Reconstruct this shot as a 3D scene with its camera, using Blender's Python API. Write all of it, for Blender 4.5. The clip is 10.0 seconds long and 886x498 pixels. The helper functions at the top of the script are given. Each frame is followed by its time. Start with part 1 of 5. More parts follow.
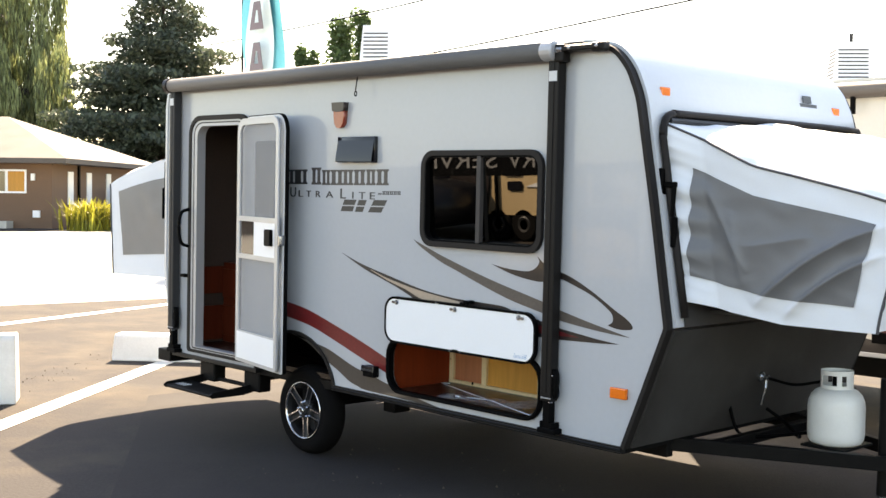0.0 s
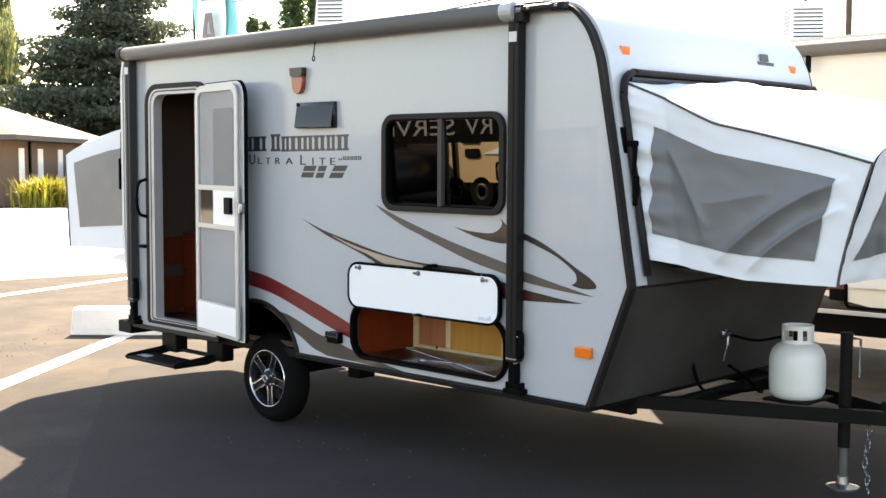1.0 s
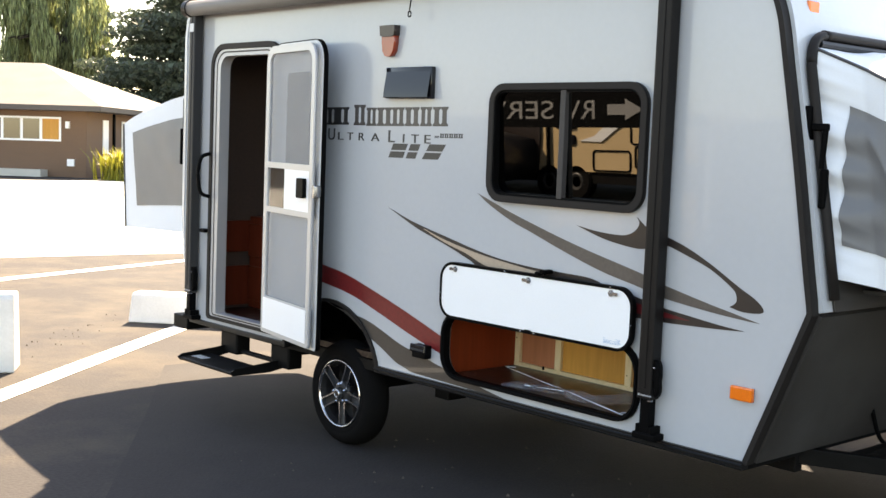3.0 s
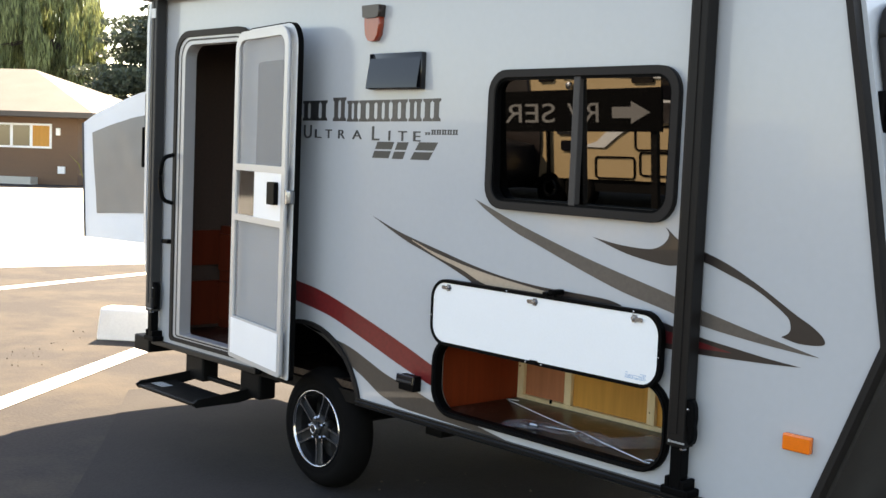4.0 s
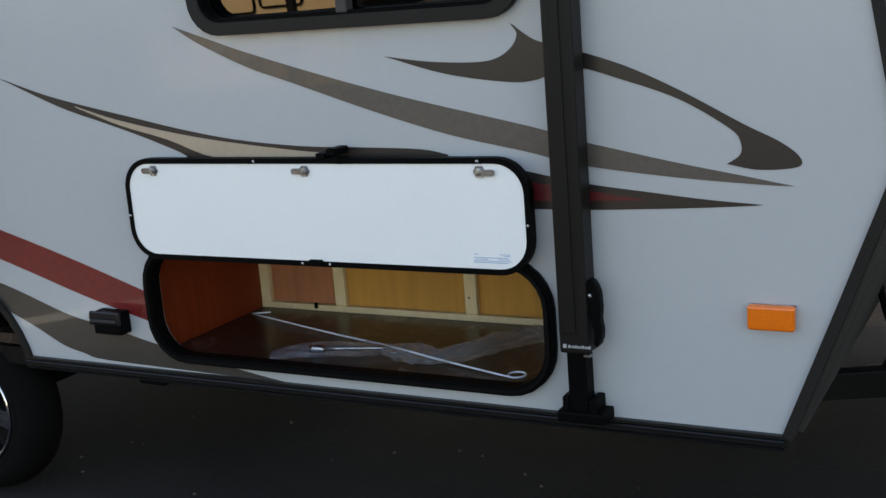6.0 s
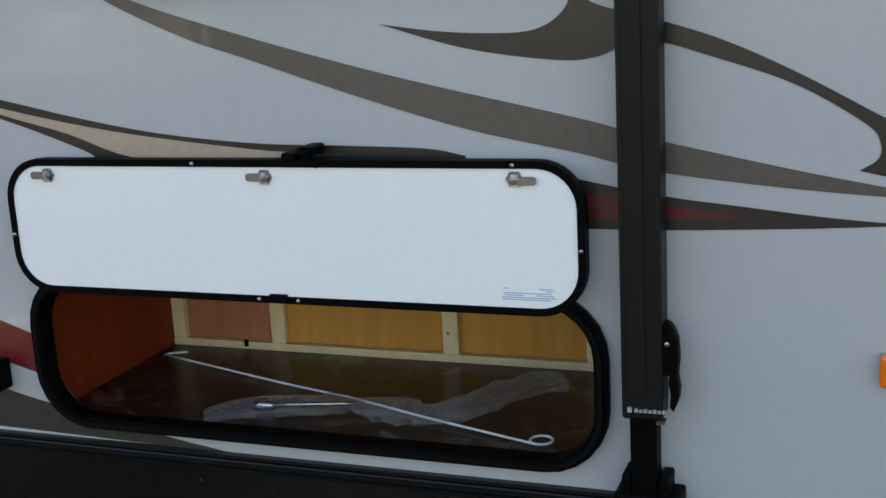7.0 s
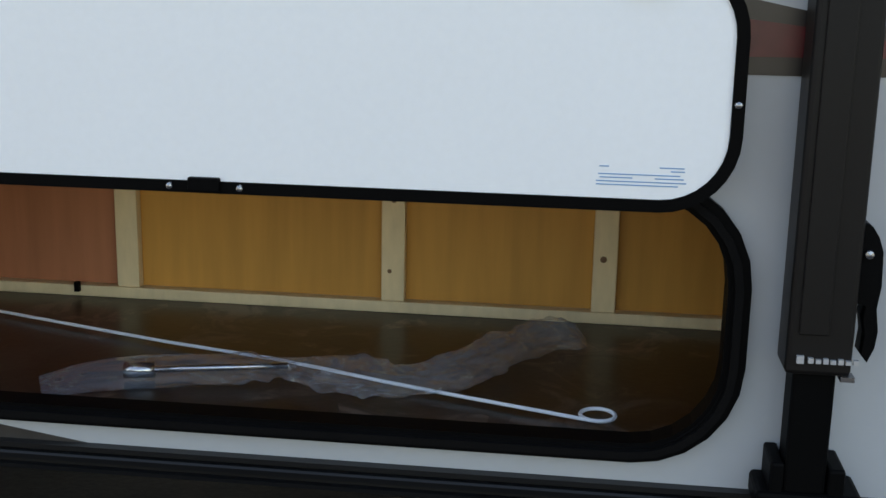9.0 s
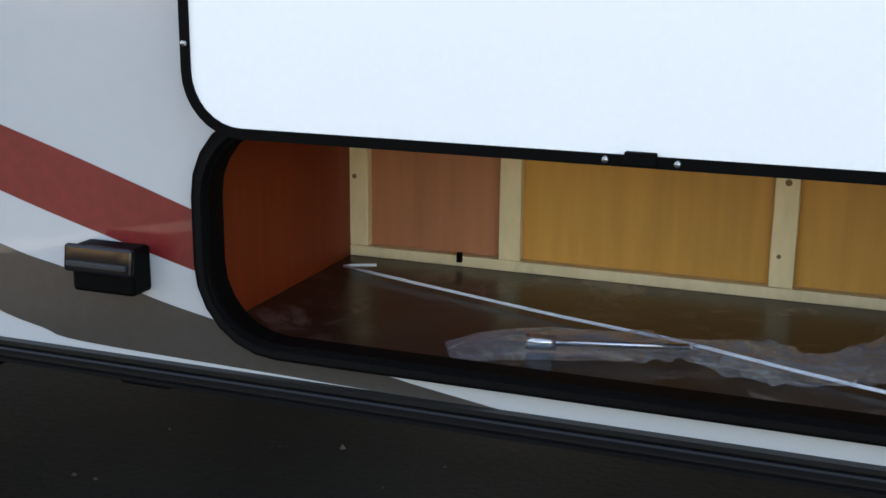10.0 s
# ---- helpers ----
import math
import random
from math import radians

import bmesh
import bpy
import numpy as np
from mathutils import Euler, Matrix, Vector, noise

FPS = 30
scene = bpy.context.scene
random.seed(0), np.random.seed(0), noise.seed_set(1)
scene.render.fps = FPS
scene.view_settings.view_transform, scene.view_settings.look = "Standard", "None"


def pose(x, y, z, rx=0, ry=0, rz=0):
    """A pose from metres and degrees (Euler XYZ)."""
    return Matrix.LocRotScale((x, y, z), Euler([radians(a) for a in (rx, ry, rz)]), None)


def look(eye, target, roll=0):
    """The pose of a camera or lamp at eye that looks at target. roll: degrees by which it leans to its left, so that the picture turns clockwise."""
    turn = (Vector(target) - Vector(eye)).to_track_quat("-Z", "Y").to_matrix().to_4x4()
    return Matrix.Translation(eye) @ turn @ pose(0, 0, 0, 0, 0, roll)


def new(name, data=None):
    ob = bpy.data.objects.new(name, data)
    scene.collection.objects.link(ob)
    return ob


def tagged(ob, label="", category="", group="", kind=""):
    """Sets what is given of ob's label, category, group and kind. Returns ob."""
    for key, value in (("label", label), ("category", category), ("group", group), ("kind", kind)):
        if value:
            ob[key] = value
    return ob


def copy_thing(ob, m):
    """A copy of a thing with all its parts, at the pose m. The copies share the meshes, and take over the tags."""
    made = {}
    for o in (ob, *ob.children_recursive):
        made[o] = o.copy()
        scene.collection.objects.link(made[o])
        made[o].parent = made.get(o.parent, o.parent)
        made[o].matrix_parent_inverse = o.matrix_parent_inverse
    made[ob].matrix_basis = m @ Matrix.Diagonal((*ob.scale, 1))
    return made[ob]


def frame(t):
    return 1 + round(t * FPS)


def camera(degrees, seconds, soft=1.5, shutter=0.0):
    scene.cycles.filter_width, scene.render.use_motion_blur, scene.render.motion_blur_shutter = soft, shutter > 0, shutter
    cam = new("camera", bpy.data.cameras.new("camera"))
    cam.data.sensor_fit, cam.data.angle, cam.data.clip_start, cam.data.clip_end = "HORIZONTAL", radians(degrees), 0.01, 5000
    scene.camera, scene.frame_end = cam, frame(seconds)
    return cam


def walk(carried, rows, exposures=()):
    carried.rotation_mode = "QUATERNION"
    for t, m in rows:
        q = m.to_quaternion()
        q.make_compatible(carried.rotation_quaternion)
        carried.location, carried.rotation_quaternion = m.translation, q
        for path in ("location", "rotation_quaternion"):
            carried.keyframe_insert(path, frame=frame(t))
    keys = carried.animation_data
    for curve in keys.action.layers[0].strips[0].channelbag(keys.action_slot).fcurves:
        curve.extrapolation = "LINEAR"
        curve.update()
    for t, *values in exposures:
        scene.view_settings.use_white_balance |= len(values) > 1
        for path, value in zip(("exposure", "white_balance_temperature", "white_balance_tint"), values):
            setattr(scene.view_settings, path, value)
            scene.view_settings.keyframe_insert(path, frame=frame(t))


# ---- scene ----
cam = camera(40.8, 10.0)
EXPOSE = [(0.0, 2.4, 8600, 14.5), (2.5, 2.56, 8600, 14.5), (5.0, 2.15, 8300, 13), (7.0, 1.95, 8100, 11), (8.5, 2.02, 8300, 12.5), (9.0, 2.06, 8300, 12.5), (9.5, 2.52, 8500, 13), (10.0, 2.56, 8150, 14)]
PATH = [
    (0, (6.632, -5.054, 1.825), (5.192, -3.669, 1.739), 0.8),
    (0.5, (6.633, -5.092, 1.803), (5.197, -3.705, 1.687), 0.3),
    (1, (6.603, -5.071, 1.783), (5.216, -3.637, 1.648), -0.2),
    (1.5, (6.412, -4.822, 1.743), (5.117, -3.305, 1.598), 1.7),
    (2, (6.184, -4.689, 1.797), (4.82, -3.24, 1.601), -0.3),
    (2.5, (5.903, -4.315, 1.778), (4.43, -2.976, 1.584), 1.5),
    (2.7, (5.758, -4.277, 1.774), (4.282, -2.940, 1.590), 1.7),
    (3.8, (4.997, -3.818, 1.703), (3.517, -2.476, 1.600), 1.8),
    (4, (4.886, -3.622, 1.715), (3.411, -2.278, 1.57), 1.9),
    (4.5, (4.488, -3.44, 1.697), (3.224, -1.906, 1.479), -2.9),
    (5, (4.141, -3.074, 1.606), (2.902, -1.515, 1.423), -0.3),
    (5.5, (3.775, -2.866, 1.639), (2.655, -1.237, 1.331), -1.2),
    (5.7, (3.605, -2.797, 1.612), (2.568, -1.129, 1.233), -3.5),
    (6.8, (2.843, -2.184, 1.550), (2.061, -0.403, 1.085), -4.2),
    (7, (2.707, -2.125, 1.519), (2.008, -0.304, 1.075), -3.8),
    (7.5, (2.456, -1.921, 1.516), (1.934, -0.071, 0.965), -3.9),
    (8, (2.246, -1.626, 1.427), (1.773, 0.221, 0.822), -1.7),
    (8.5, (2.103, -1.495, 1.297), (1.777, 0.403, 0.756), 1.0),
    (9, (2.023, -1.447, 1.163), (1.775, 0.485, 0.706), 0.4),
    (9.5, (1.982, -1.444, 1.147), (1.666, 0.477, 0.686), 0.0),
    (10, (1.833, -1.484, 1.149), (1.143, 0.331, 0.667), -0.2),
]
walk(cam, [(t, look(eye, target, roll)) for t, eye, target, roll in PATH], EXPOSE)


sun_data = bpy.data.lights.new("sun", "SUN")
sun_data.energy, sun_data.angle, sun_data.color = 5.0, radians(0.5), (1.0, 0.93, 0.82)
sun = new("sun", sun_data)
SUN_WAY = Vector((-0.81, 0.84, 1.0)).normalized()
sun.matrix_basis = look(SUN_WAY * 60, (0, 0, 0))

world = bpy.data.worlds.new("sky")
scene.world = world
world.use_nodes = True
wn = world.node_tree.nodes
wn.clear()
sky = wn.new("ShaderNodeTexSky")
sky.sky_type, sky.sun_disc = "NISHITA", False
sky.sun_elevation, sky.sun_rotation = math.asin(SUN_WAY.z), math.atan2(SUN_WAY.x, SUN_WAY.y)
sky.altitude, sky.air_density, sky.dust_density, sky.ozone_density = 100, 1.0, 0.8, 1.0
wb = wn.new("ShaderNodeBackground")
wb.inputs["Strength"].default_value = 0.11
wo = wn.new("ShaderNodeOutputWorld")
world.node_tree.links.new(sky.outputs["Color"], wb.inputs["Color"])
world.node_tree.links.new(wb.outputs["Background"], wo.inputs["Surface"])

# ---------------------------------------------------------------- materials


def mat(name, color, rough=0.5, metal=0.0, spread=0.08, scale=6.0, fine=120.0, bump=0.0, dirt=None, dirt_amount=0.0, random=0.0, coat=0.0, stretch=(1, 1, 1), spec=0.5):
    """A surface with variation at two scales, fine relief and, at will, dirt."""
    m = bpy.data.materials.new(name)
    m.use_nodes = True
    n, l = m.node_tree.nodes, m.node_tree.links
    p = n["Principled BSDF"]
    p.inputs["Roughness"].default_value, p.inputs["Metallic"].default_value = rough, metal
    p.inputs["Coat Weight"].default_value = coat
    p.inputs["Specular IOR Level"].default_value = spec
    tc = n.new("ShaderNodeTexCoord")
    mp = n.new("ShaderNodeMapping")
    mp.inputs["Scale"].default_value = stretch
    l.new(tc.outputs["Object"], mp.inputs["Vector"])
    big = n.new("ShaderNodeTexNoise")
    big.inputs["Scale"].default_value, big.inputs["Detail"].default_value = scale, 5
    small = n.new("ShaderNodeTexNoise")
    small.inputs["Scale"].default_value, small.inputs["Detail"].default_value = fine, 3
    for t in (big, small):
        l.new(mp.outputs["Vector"], t.inputs["Vector"])
    add = n.new("ShaderNodeMath")
    add.operation = "ADD"
    l.new(big.outputs["Fac"], add.inputs[0])
    l.new(small.outputs["Fac"], add.inputs[1])
    rng = n.new("ShaderNodeMapRange")
    rng.inputs["From Min"].default_value, rng.inputs["From Max"].default_value = 0.6, 1.4
    rng.inputs["To Min"].default_value, rng.inputs["To Max"].default_value = 1 - spread, 1 + spread
    l.new(add.outputs[0], rng.inputs["Value"])
    val = rng.outputs["Result"]
    if random:
        info = n.new("ShaderNodeObjectInfo")
        rr = n.new("ShaderNodeMapRange")
        rr.inputs["To Min"].default_value, rr.inputs["To Max"].default_value = 1 - random, 1 + random
        l.new(info.outputs["Random"], rr.inputs["Value"])
        mul = n.new("ShaderNodeMath")
        mul.operation = "MULTIPLY"
        l.new(val, mul.inputs[0])
        l.new(rr.outputs["Result"], mul.inputs[1])
        val = mul.outputs[0]
    sc = n.new("ShaderNodeVectorMath")
    sc.operation = "SCALE"
    sc.inputs[0].default_value = color[:3]
    l.new(val, sc.inputs["Scale"])
    col = sc.outputs["Vector"]
    if dirt:
        dn = n.new("ShaderNodeTexNoise")
        dn.inputs["Scale"].default_value, dn.inputs["Detail"].default_value, dn.inputs["Roughness"].default_value = scale * 0.45, 8, 0.65
        l.new(mp.outputs["Vector"], dn.inputs["Vector"])
        dr = n.new("ShaderNodeMapRange")
        dr.inputs["From Min"].default_value, dr.inputs["From Max"].default_value = 0.45, 0.72
        dr.inputs["To Max"].default_value = dirt_amount
        l.new(dn.outputs["Fac"], dr.inputs["Value"])
        mx = n.new("ShaderNodeMix")
        mx.data_type = "RGBA"
        l.new(dr.outputs["Result"], mx.inputs["Factor"])
        l.new(col, mx.inputs["A"])
        mx.inputs["B"].default_value = (*dirt[:3], 1)
        col = mx.outputs["Result"]
    l.new(col, p.inputs["Base Color"])
    rv = n.new("ShaderNodeMapRange")
    rv.inputs["To Min"].default_value, rv.inputs["To Max"].default_value = rough * 0.85, min(1, rough * 1.15)
    l.new(big.outputs["Fac"], rv.inputs["Value"])
    l.new(rv.outputs["Result"], p.inputs["Roughness"])
    if bump:
        bp = n.new("ShaderNodeBump")
        bp.inputs["Strength"].default_value, bp.inputs["Distance"].default_value = 0.6, bump
        l.new(small.outputs["Fac"], bp.inputs["Height"])
        l.new(bp.outputs["Normal"], p.inputs["Normal"])
    return m


def wood(name, color, contrast=0.25, axis=(1.0, 1.0, 0.08), rough=0.45):
    """Veneer with a vertical grain."""
    m = mat(name, color, rough, 0, contrast * 0.7, 2.2, 14.0, 0.0003, stretch=(axis[0] * 3, axis[1] * 3, axis[2] * 3), spec=0.2)
    return m


def glassy(name, tint, ior, rough=0.01):
    """Tinted pane: looks through darkly and mirrors by Fresnel."""
    m = bpy.data.materials.new(name)
    m.use_nodes = True
    n, l = m.node_tree.nodes, m.node_tree.links
    n.clear()
    out = n.new("ShaderNodeOutputMaterial")
    mx = n.new("ShaderNodeMixShader")
    fr = n.new("ShaderNodeFresnel")
    fr.inputs["IOR"].default_value = ior
    tr = n.new("ShaderNodeBsdfTransparent")
    tr.inputs["Color"].default_value = (*tint, 1)
    gl = n.new("ShaderNodeBsdfGlossy")
    gl.inputs["Roughness"].default_value = rough
    gl.inputs["Color"].default_value = (1, 1, 1, 1)
    l.new(fr.outputs[0], mx.inputs[0])
    l.new(tr.outputs[0], mx.inputs[1])
    l.new(gl.outputs[0], mx.inputs[2])
    l.new(mx.outputs[0], out.inputs[0])
    return m


def veil(name, color, cover, rough=0.8):
    """A woven screen: part cloth, part gaps."""
    m = bpy.data.materials.new(name)
    m.use_nodes = True
    n, l = m.node_tree.nodes, m.node_tree.links
    p = n["Principled BSDF"]
    p.inputs["Base Color"].default_value, p.inputs["Roughness"].default_value = (*color, 1), rough
    p.inputs["Alpha"].default_value = cover
    return m


def leafy(name, color, spread=0.5):
    m = bpy.data.materials.new(name)
    m.use_nodes = True
    n, l = m.node_tree.nodes, m.node_tree.links
    p = n["Principled BSDF"]
    p.inputs["Roughness"].default_value = 0.6
    g = n.new("ShaderNodeNewGeometry")
    r = n.new("ShaderNodeMapRange")
    r.inputs["To Min"].default_value, r.inputs["To Max"].default_value = 1 - spread, 1 + spread
    l.new(g.outputs["Random Per Island"], r.inputs["Value"])
    s = n.new("ShaderNodeVectorMath")
    s.operation = "SCALE"
    s.inputs[0].default_value = color
    l.new(r.outputs["Result"], s.inputs["Scale"])
    l.new(s.outputs["Vector"], p.inputs["Base Color"])
    tl = n.new("ShaderNodeBsdfTranslucent")
    l.new(s.outputs["Vector"], tl.inputs["Color"])
    mx = n.new("ShaderNodeMixShader")
    mx.inputs[0].default_value = 0.35
    l.new(p.outputs[0], mx.inputs[1])
    l.new(tl.outputs[0], mx.inputs[2])
    l.new(mx.outputs[0], n["Material Output"].inputs[0])
    return m


ASPHALT = mat("asphalt", (0.038, 0.0345, 0.034), 0.92, 0, 0.3, 1.6, 45, 0.006, (0.115, 0.092, 0.064), 0.6, spec=0.12)
CONCRETE = mat("concrete", (0.5, 0.48, 0.43), 0.85, 0, 0.1, 0.5, 60, 0.002)
LINE_PAINT = mat("line_paint", (0.75, 0.74, 0.7), 0.7, 0, 0.12, 5, 80, 0.001, (0.3, 0.27, 0.22), 0.5)
WHITE_BLOCK = mat("white_block_paint", (0.78, 0.77, 0.74), 0.7, 0, 0.06, 4, 60, 0.002, (0.4, 0.36, 0.3), 0.4)
SKIN = mat("fibreglass_skin", (0.447, 0.466, 0.489), 0.22, 0, 0.025, 2.0, 30, 0.0004, coat=0.3)
SKIN_FRONT = mat("front_cap_skin", (0.55, 0.575, 0.6), 0.25, 0, 0.03, 3, 40, 0.0004, coat=0.3)
DARK_PANEL = mat("charcoal_front_panel", (0.034, 0.031, 0.029), 0.5, 0, 0.15, 4, 400, 0.0012, (0.1, 0.1, 0.1), 0.35)
BLACK = mat("black_plastic", (0.0025, 0.0025, 0.0027), 0.5, 0, 0.15, 8, 150, 0.0003, spec=0.04)
TRIM = mat("black_trim", (0.02, 0.0175, 0.0165), 0.5, 0, 0.15, 8, 200, 0.0003, spec=0.12)
ARM = mat("awning_arm_paint", (0.0085, 0.0073, 0.007), 0.45, 0, 0.1, 6, 200, 0.0002, spec=0.18)
RUBBER = mat("tyre_rubber", (0.005, 0.0047, 0.0047), 0.85, 0, 0.2, 20, 300, 0.0008, (0.009, 0.008, 0.0075), 0.4, spec=0.06)
CHROME = mat("machined_alloy", (0.6, 0.61, 0.63), 0.14, 1.0, 0.06, 10, 200, 0.0001)
DARK_ALLOY = mat("dark_hub_alloy", (0.03, 0.03, 0.032), 0.25, 0.3, 0.1, 10, 200)
GUNMETAL = mat("dark_alloy_pocket", (0.008, 0.008, 0.009), 0.5, 0.0, 0.1, 10, 200)
ALU = mat("brushed_aluminium", (0.45, 0.455, 0.465), 0.42, 0.35, 0.05, 6, 200, 0.0002)
WHITE_PLASTIC = mat("white_door_panel", (0.86, 0.87, 0.88), 0.4, 0, 0.02, 4, 90, 0.0002)
LEAF_WHITE = mat("door_leaf_skin", (0.6, 0.61, 0.62), 0.4, 0, 0.05, 4, 90, 0.0002)
TANK = mat("tank_enamel", (0.78, 0.79, 0.77), 0.35, 0, 0.04, 6, 120, 0.0003, (0.5, 0.48, 0.44), 0.25)
FRAME_BLACK = mat("chassis_paint", (0.0045, 0.0043, 0.0043), 0.5, 0, 0.25, 10, 150, 0.0005, (0.013, 0.012, 0.011), 0.35, spec=0.1)
STEEL = mat("zinc_steel", (0.3, 0.31, 0.33), 0.25, 0.9, 0.15, 20, 200, 0.0003)
AMBER = mat("amber_lens", (0.9, 0.17, 0.004), 0.18, 0, 0.08, 40, 200, 0.0004, coat=0.5)
PORCH_HOOD = mat("smoked_hood_plastic", (0.035, 0.022, 0.018), 0.3, 0, 0.1, 20, 100)
PORCH = mat("porch_light_lens", (0.33, 0.04, 0.011), 0.2, 0, 0.1, 30, 100, 0.0004, coat=0.5)
CANVAS = mat("white_tent_cloth", (0.74, 0.77, 0.8), 0.75, 0, 0.05, 3, 300, 0.0006)
CANVAS_IN = mat("grey_screen_window", (0.15, 0.153, 0.158), 0.45, 0, 0.15, 4, 400, 0.0005)
PIPING = mat("tent_piping", (0.06, 0.06, 0.065), 0.6, 0, 0.1, 8, 100)
RED_STRIPE = mat("red_vinyl", (0.165, 0.0125, 0.013), 0.32, 0, 0.3, 1.6, 50, coat=0.15)
RED_DARK = mat("dark_red_vinyl", (0.1, 0.009, 0.011), 0.32, 0, 0.3, 2, 50, coat=0.15)
BROWN = mat("brown_vinyl", (0.022, 0.017, 0.016), 0.3, 0, 0.12, 2, 50, coat=0.3)
TAUPE = mat("taupe_vinyl", (0.095, 0.081, 0.071), 0.3, 0, 0.2, 2.0, 50, coat=0.3)
TAN = mat("tan_vinyl", (0.42, 0.33, 0.25), 0.3, 0, 0.1, 2, 50, coat=0.3)
TAUPE_DARK = mat("dark_taupe_vinyl", (0.048, 0.042, 0.037), 0.3, 0, 0.2, 2.0, 50, coat=0.3)
MULLION = mat("window_bar_paint", (0.055, 0.05, 0.048), 0.45, 0, 0.1, 8, 150, spec=0.2)
LETTER = mat("charcoal_lettering", (0.03, 0.03, 0.031), 0.35, 0, 0.1, 10, 60)
PLY = wood("plywood_panel", (0.55, 0.265, 0.06))
PLY_RED = wood("reddish_plywood", (0.44, 0.17, 0.085))
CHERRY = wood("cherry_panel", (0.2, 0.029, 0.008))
KNOT = mat("pine_knot", (0.2, 0.1, 0.045), 0.6, 0, 0.2, 60, 200)
PINE = mat("pine_batten", (0.75, 0.58, 0.34), 0.55, 0, 0.12, 8, 60, 0.0005, stretch=(1, 1, 0.3))


def stone_vinyl(name):
    """Dark vinyl printed like slate, with pale scuffed plates and a soft gloss."""
    m = mat(name, (0.021, 0.013, 0.0092), 0.3, 0, 0.4, 13, 70, 0.0004, spec=0.3)
    n, l = m.node_tree.nodes, m.node_tree.links
    p = n["Principled BSDF"]
    old = p.inputs["Base Color"].links[0].from_socket
    tc = n.new("ShaderNodeTexCoord")
    warp = n.new("ShaderNodeTexNoise")
    warp.inputs["Scale"].default_value, warp.inputs["Detail"].default_value, warp.inputs["Roughness"].default_value, warp.inputs["Distortion"].default_value = 7.0, 9, 0.68, 1.4
    l.new(tc.outputs["Object"], warp.inputs["Vector"])
    edge = n.new("ShaderNodeMapRange")
    edge.inputs["From Min"].default_value, edge.inputs["From Max"].default_value, edge.inputs["To Max"].default_value = 0.5, 0.6, 0.85
    l.new(warp.outputs["Fac"], edge.inputs["Value"])
    cells = n.new("ShaderNodeTexVoronoi")
    cells.inputs["Scale"].default_value = 8.0
    l.new(tc.outputs["Object"], cells.inputs["Vector"])
    dim = n.new("ShaderNodeVectorMath")
    dim.operation = "SCALE"
    dim.inputs[0].default_value = (0.17, 0.12, 0.095)
    tone = n.new("ShaderNodeSeparateColor")
    l.new(cells.outputs["Color"], tone.inputs["Color"])
    l.new(tone.outputs[0], dim.inputs["Scale"])
    mx = n.new("ShaderNodeMix")
    mx.data_type = "RGBA"
    l.new(edge.outputs["Result"], mx.inputs["Factor"])
    l.new(old, mx.inputs["A"])
    l.new(dim.outputs["Vector"], mx.inputs["B"])
    l.new(mx.outputs["Result"], p.inputs["Base Color"])
    return m


VINYL_FLOOR = stone_vinyl("dark_vinyl_floor")
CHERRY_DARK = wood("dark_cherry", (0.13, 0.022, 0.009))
RAIL_PAINT = mat("lower_rail_paint", (0.006, 0.0062, 0.007), 0.4, 0, 0.12, 8, 200, 0.0003, spec=0.3)
DOOR_PANE = mat("shaded_door_pane", (0.085, 0.088, 0.094), 0.4, 0, 0.1, 4, 200, 0.0003)
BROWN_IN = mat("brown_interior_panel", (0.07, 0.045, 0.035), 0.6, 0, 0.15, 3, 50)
ARM_GREY = mat("grey_arm_paint", (0.035, 0.035, 0.036), 0.45, 0, 0.1, 6, 200, 0.0002, spec=0.2)
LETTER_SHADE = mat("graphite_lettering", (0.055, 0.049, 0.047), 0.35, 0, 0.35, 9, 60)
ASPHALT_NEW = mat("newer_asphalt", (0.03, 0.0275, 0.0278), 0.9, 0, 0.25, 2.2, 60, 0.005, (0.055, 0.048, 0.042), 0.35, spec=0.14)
DARK_IN = mat("dark_interior", (0.22, 0.16, 0.14), 0.6, 0, 0.15, 3, 50)
GLASS = glassy("tinted_glass", (0.04, 0.04, 0.045), 1.85)
CLEAR = glassy("clear_plastic", (0.85, 0.88, 0.9), 1.35, 0.05)
GLOSS_BLACK = mat("gloss_black_cover", (0.008, 0.008, 0.01), 0.05, 0, 0.05, 8, 50, spec=0.35, coat=0.15)
SCREEN = veil("door_screen", (0.4, 0.405, 0.41), 0.33)
STICKER = mat("blue_print", (0.16, 0.33, 0.55), 0.5, 0, 0.1, 30, 100)
WHITE_ROD = mat("white_enamel_rod", (0.8, 0.82, 0.84), 0.35, 0, 0.05, 20, 100)


TILT = 0.012


# ---------------------------------------------------------------- helpers
def link(name, me, material, parent=None, label="", smooth=False):
    me.materials.clear()
    me.materials.append(material)
    if smooth:
        for p in me.polygons:
            p.use_smooth = True
    ob = new(name, me)
    if parent is not None:
        ob.parent = parent
    if label:
        ob["label"] = label
    return ob


def part(name, bm, material, parent=None, label="", smooth=False):
    me = bpy.data.meshes.new(name)
    bmesh.ops.recalc_face_normals(bm, faces=bm.faces[:])
    bm.to_mesh(me)
    bm.free()
    return link(name, me, material, parent, label, smooth)


def thing(name, label, category, m=None, group="", kind=""):
    ob = new(name)
    ob.empty_display_size = 0.2
    if m is not None:
        ob.matrix_basis = m
    return tagged(ob, label, category, group, kind)


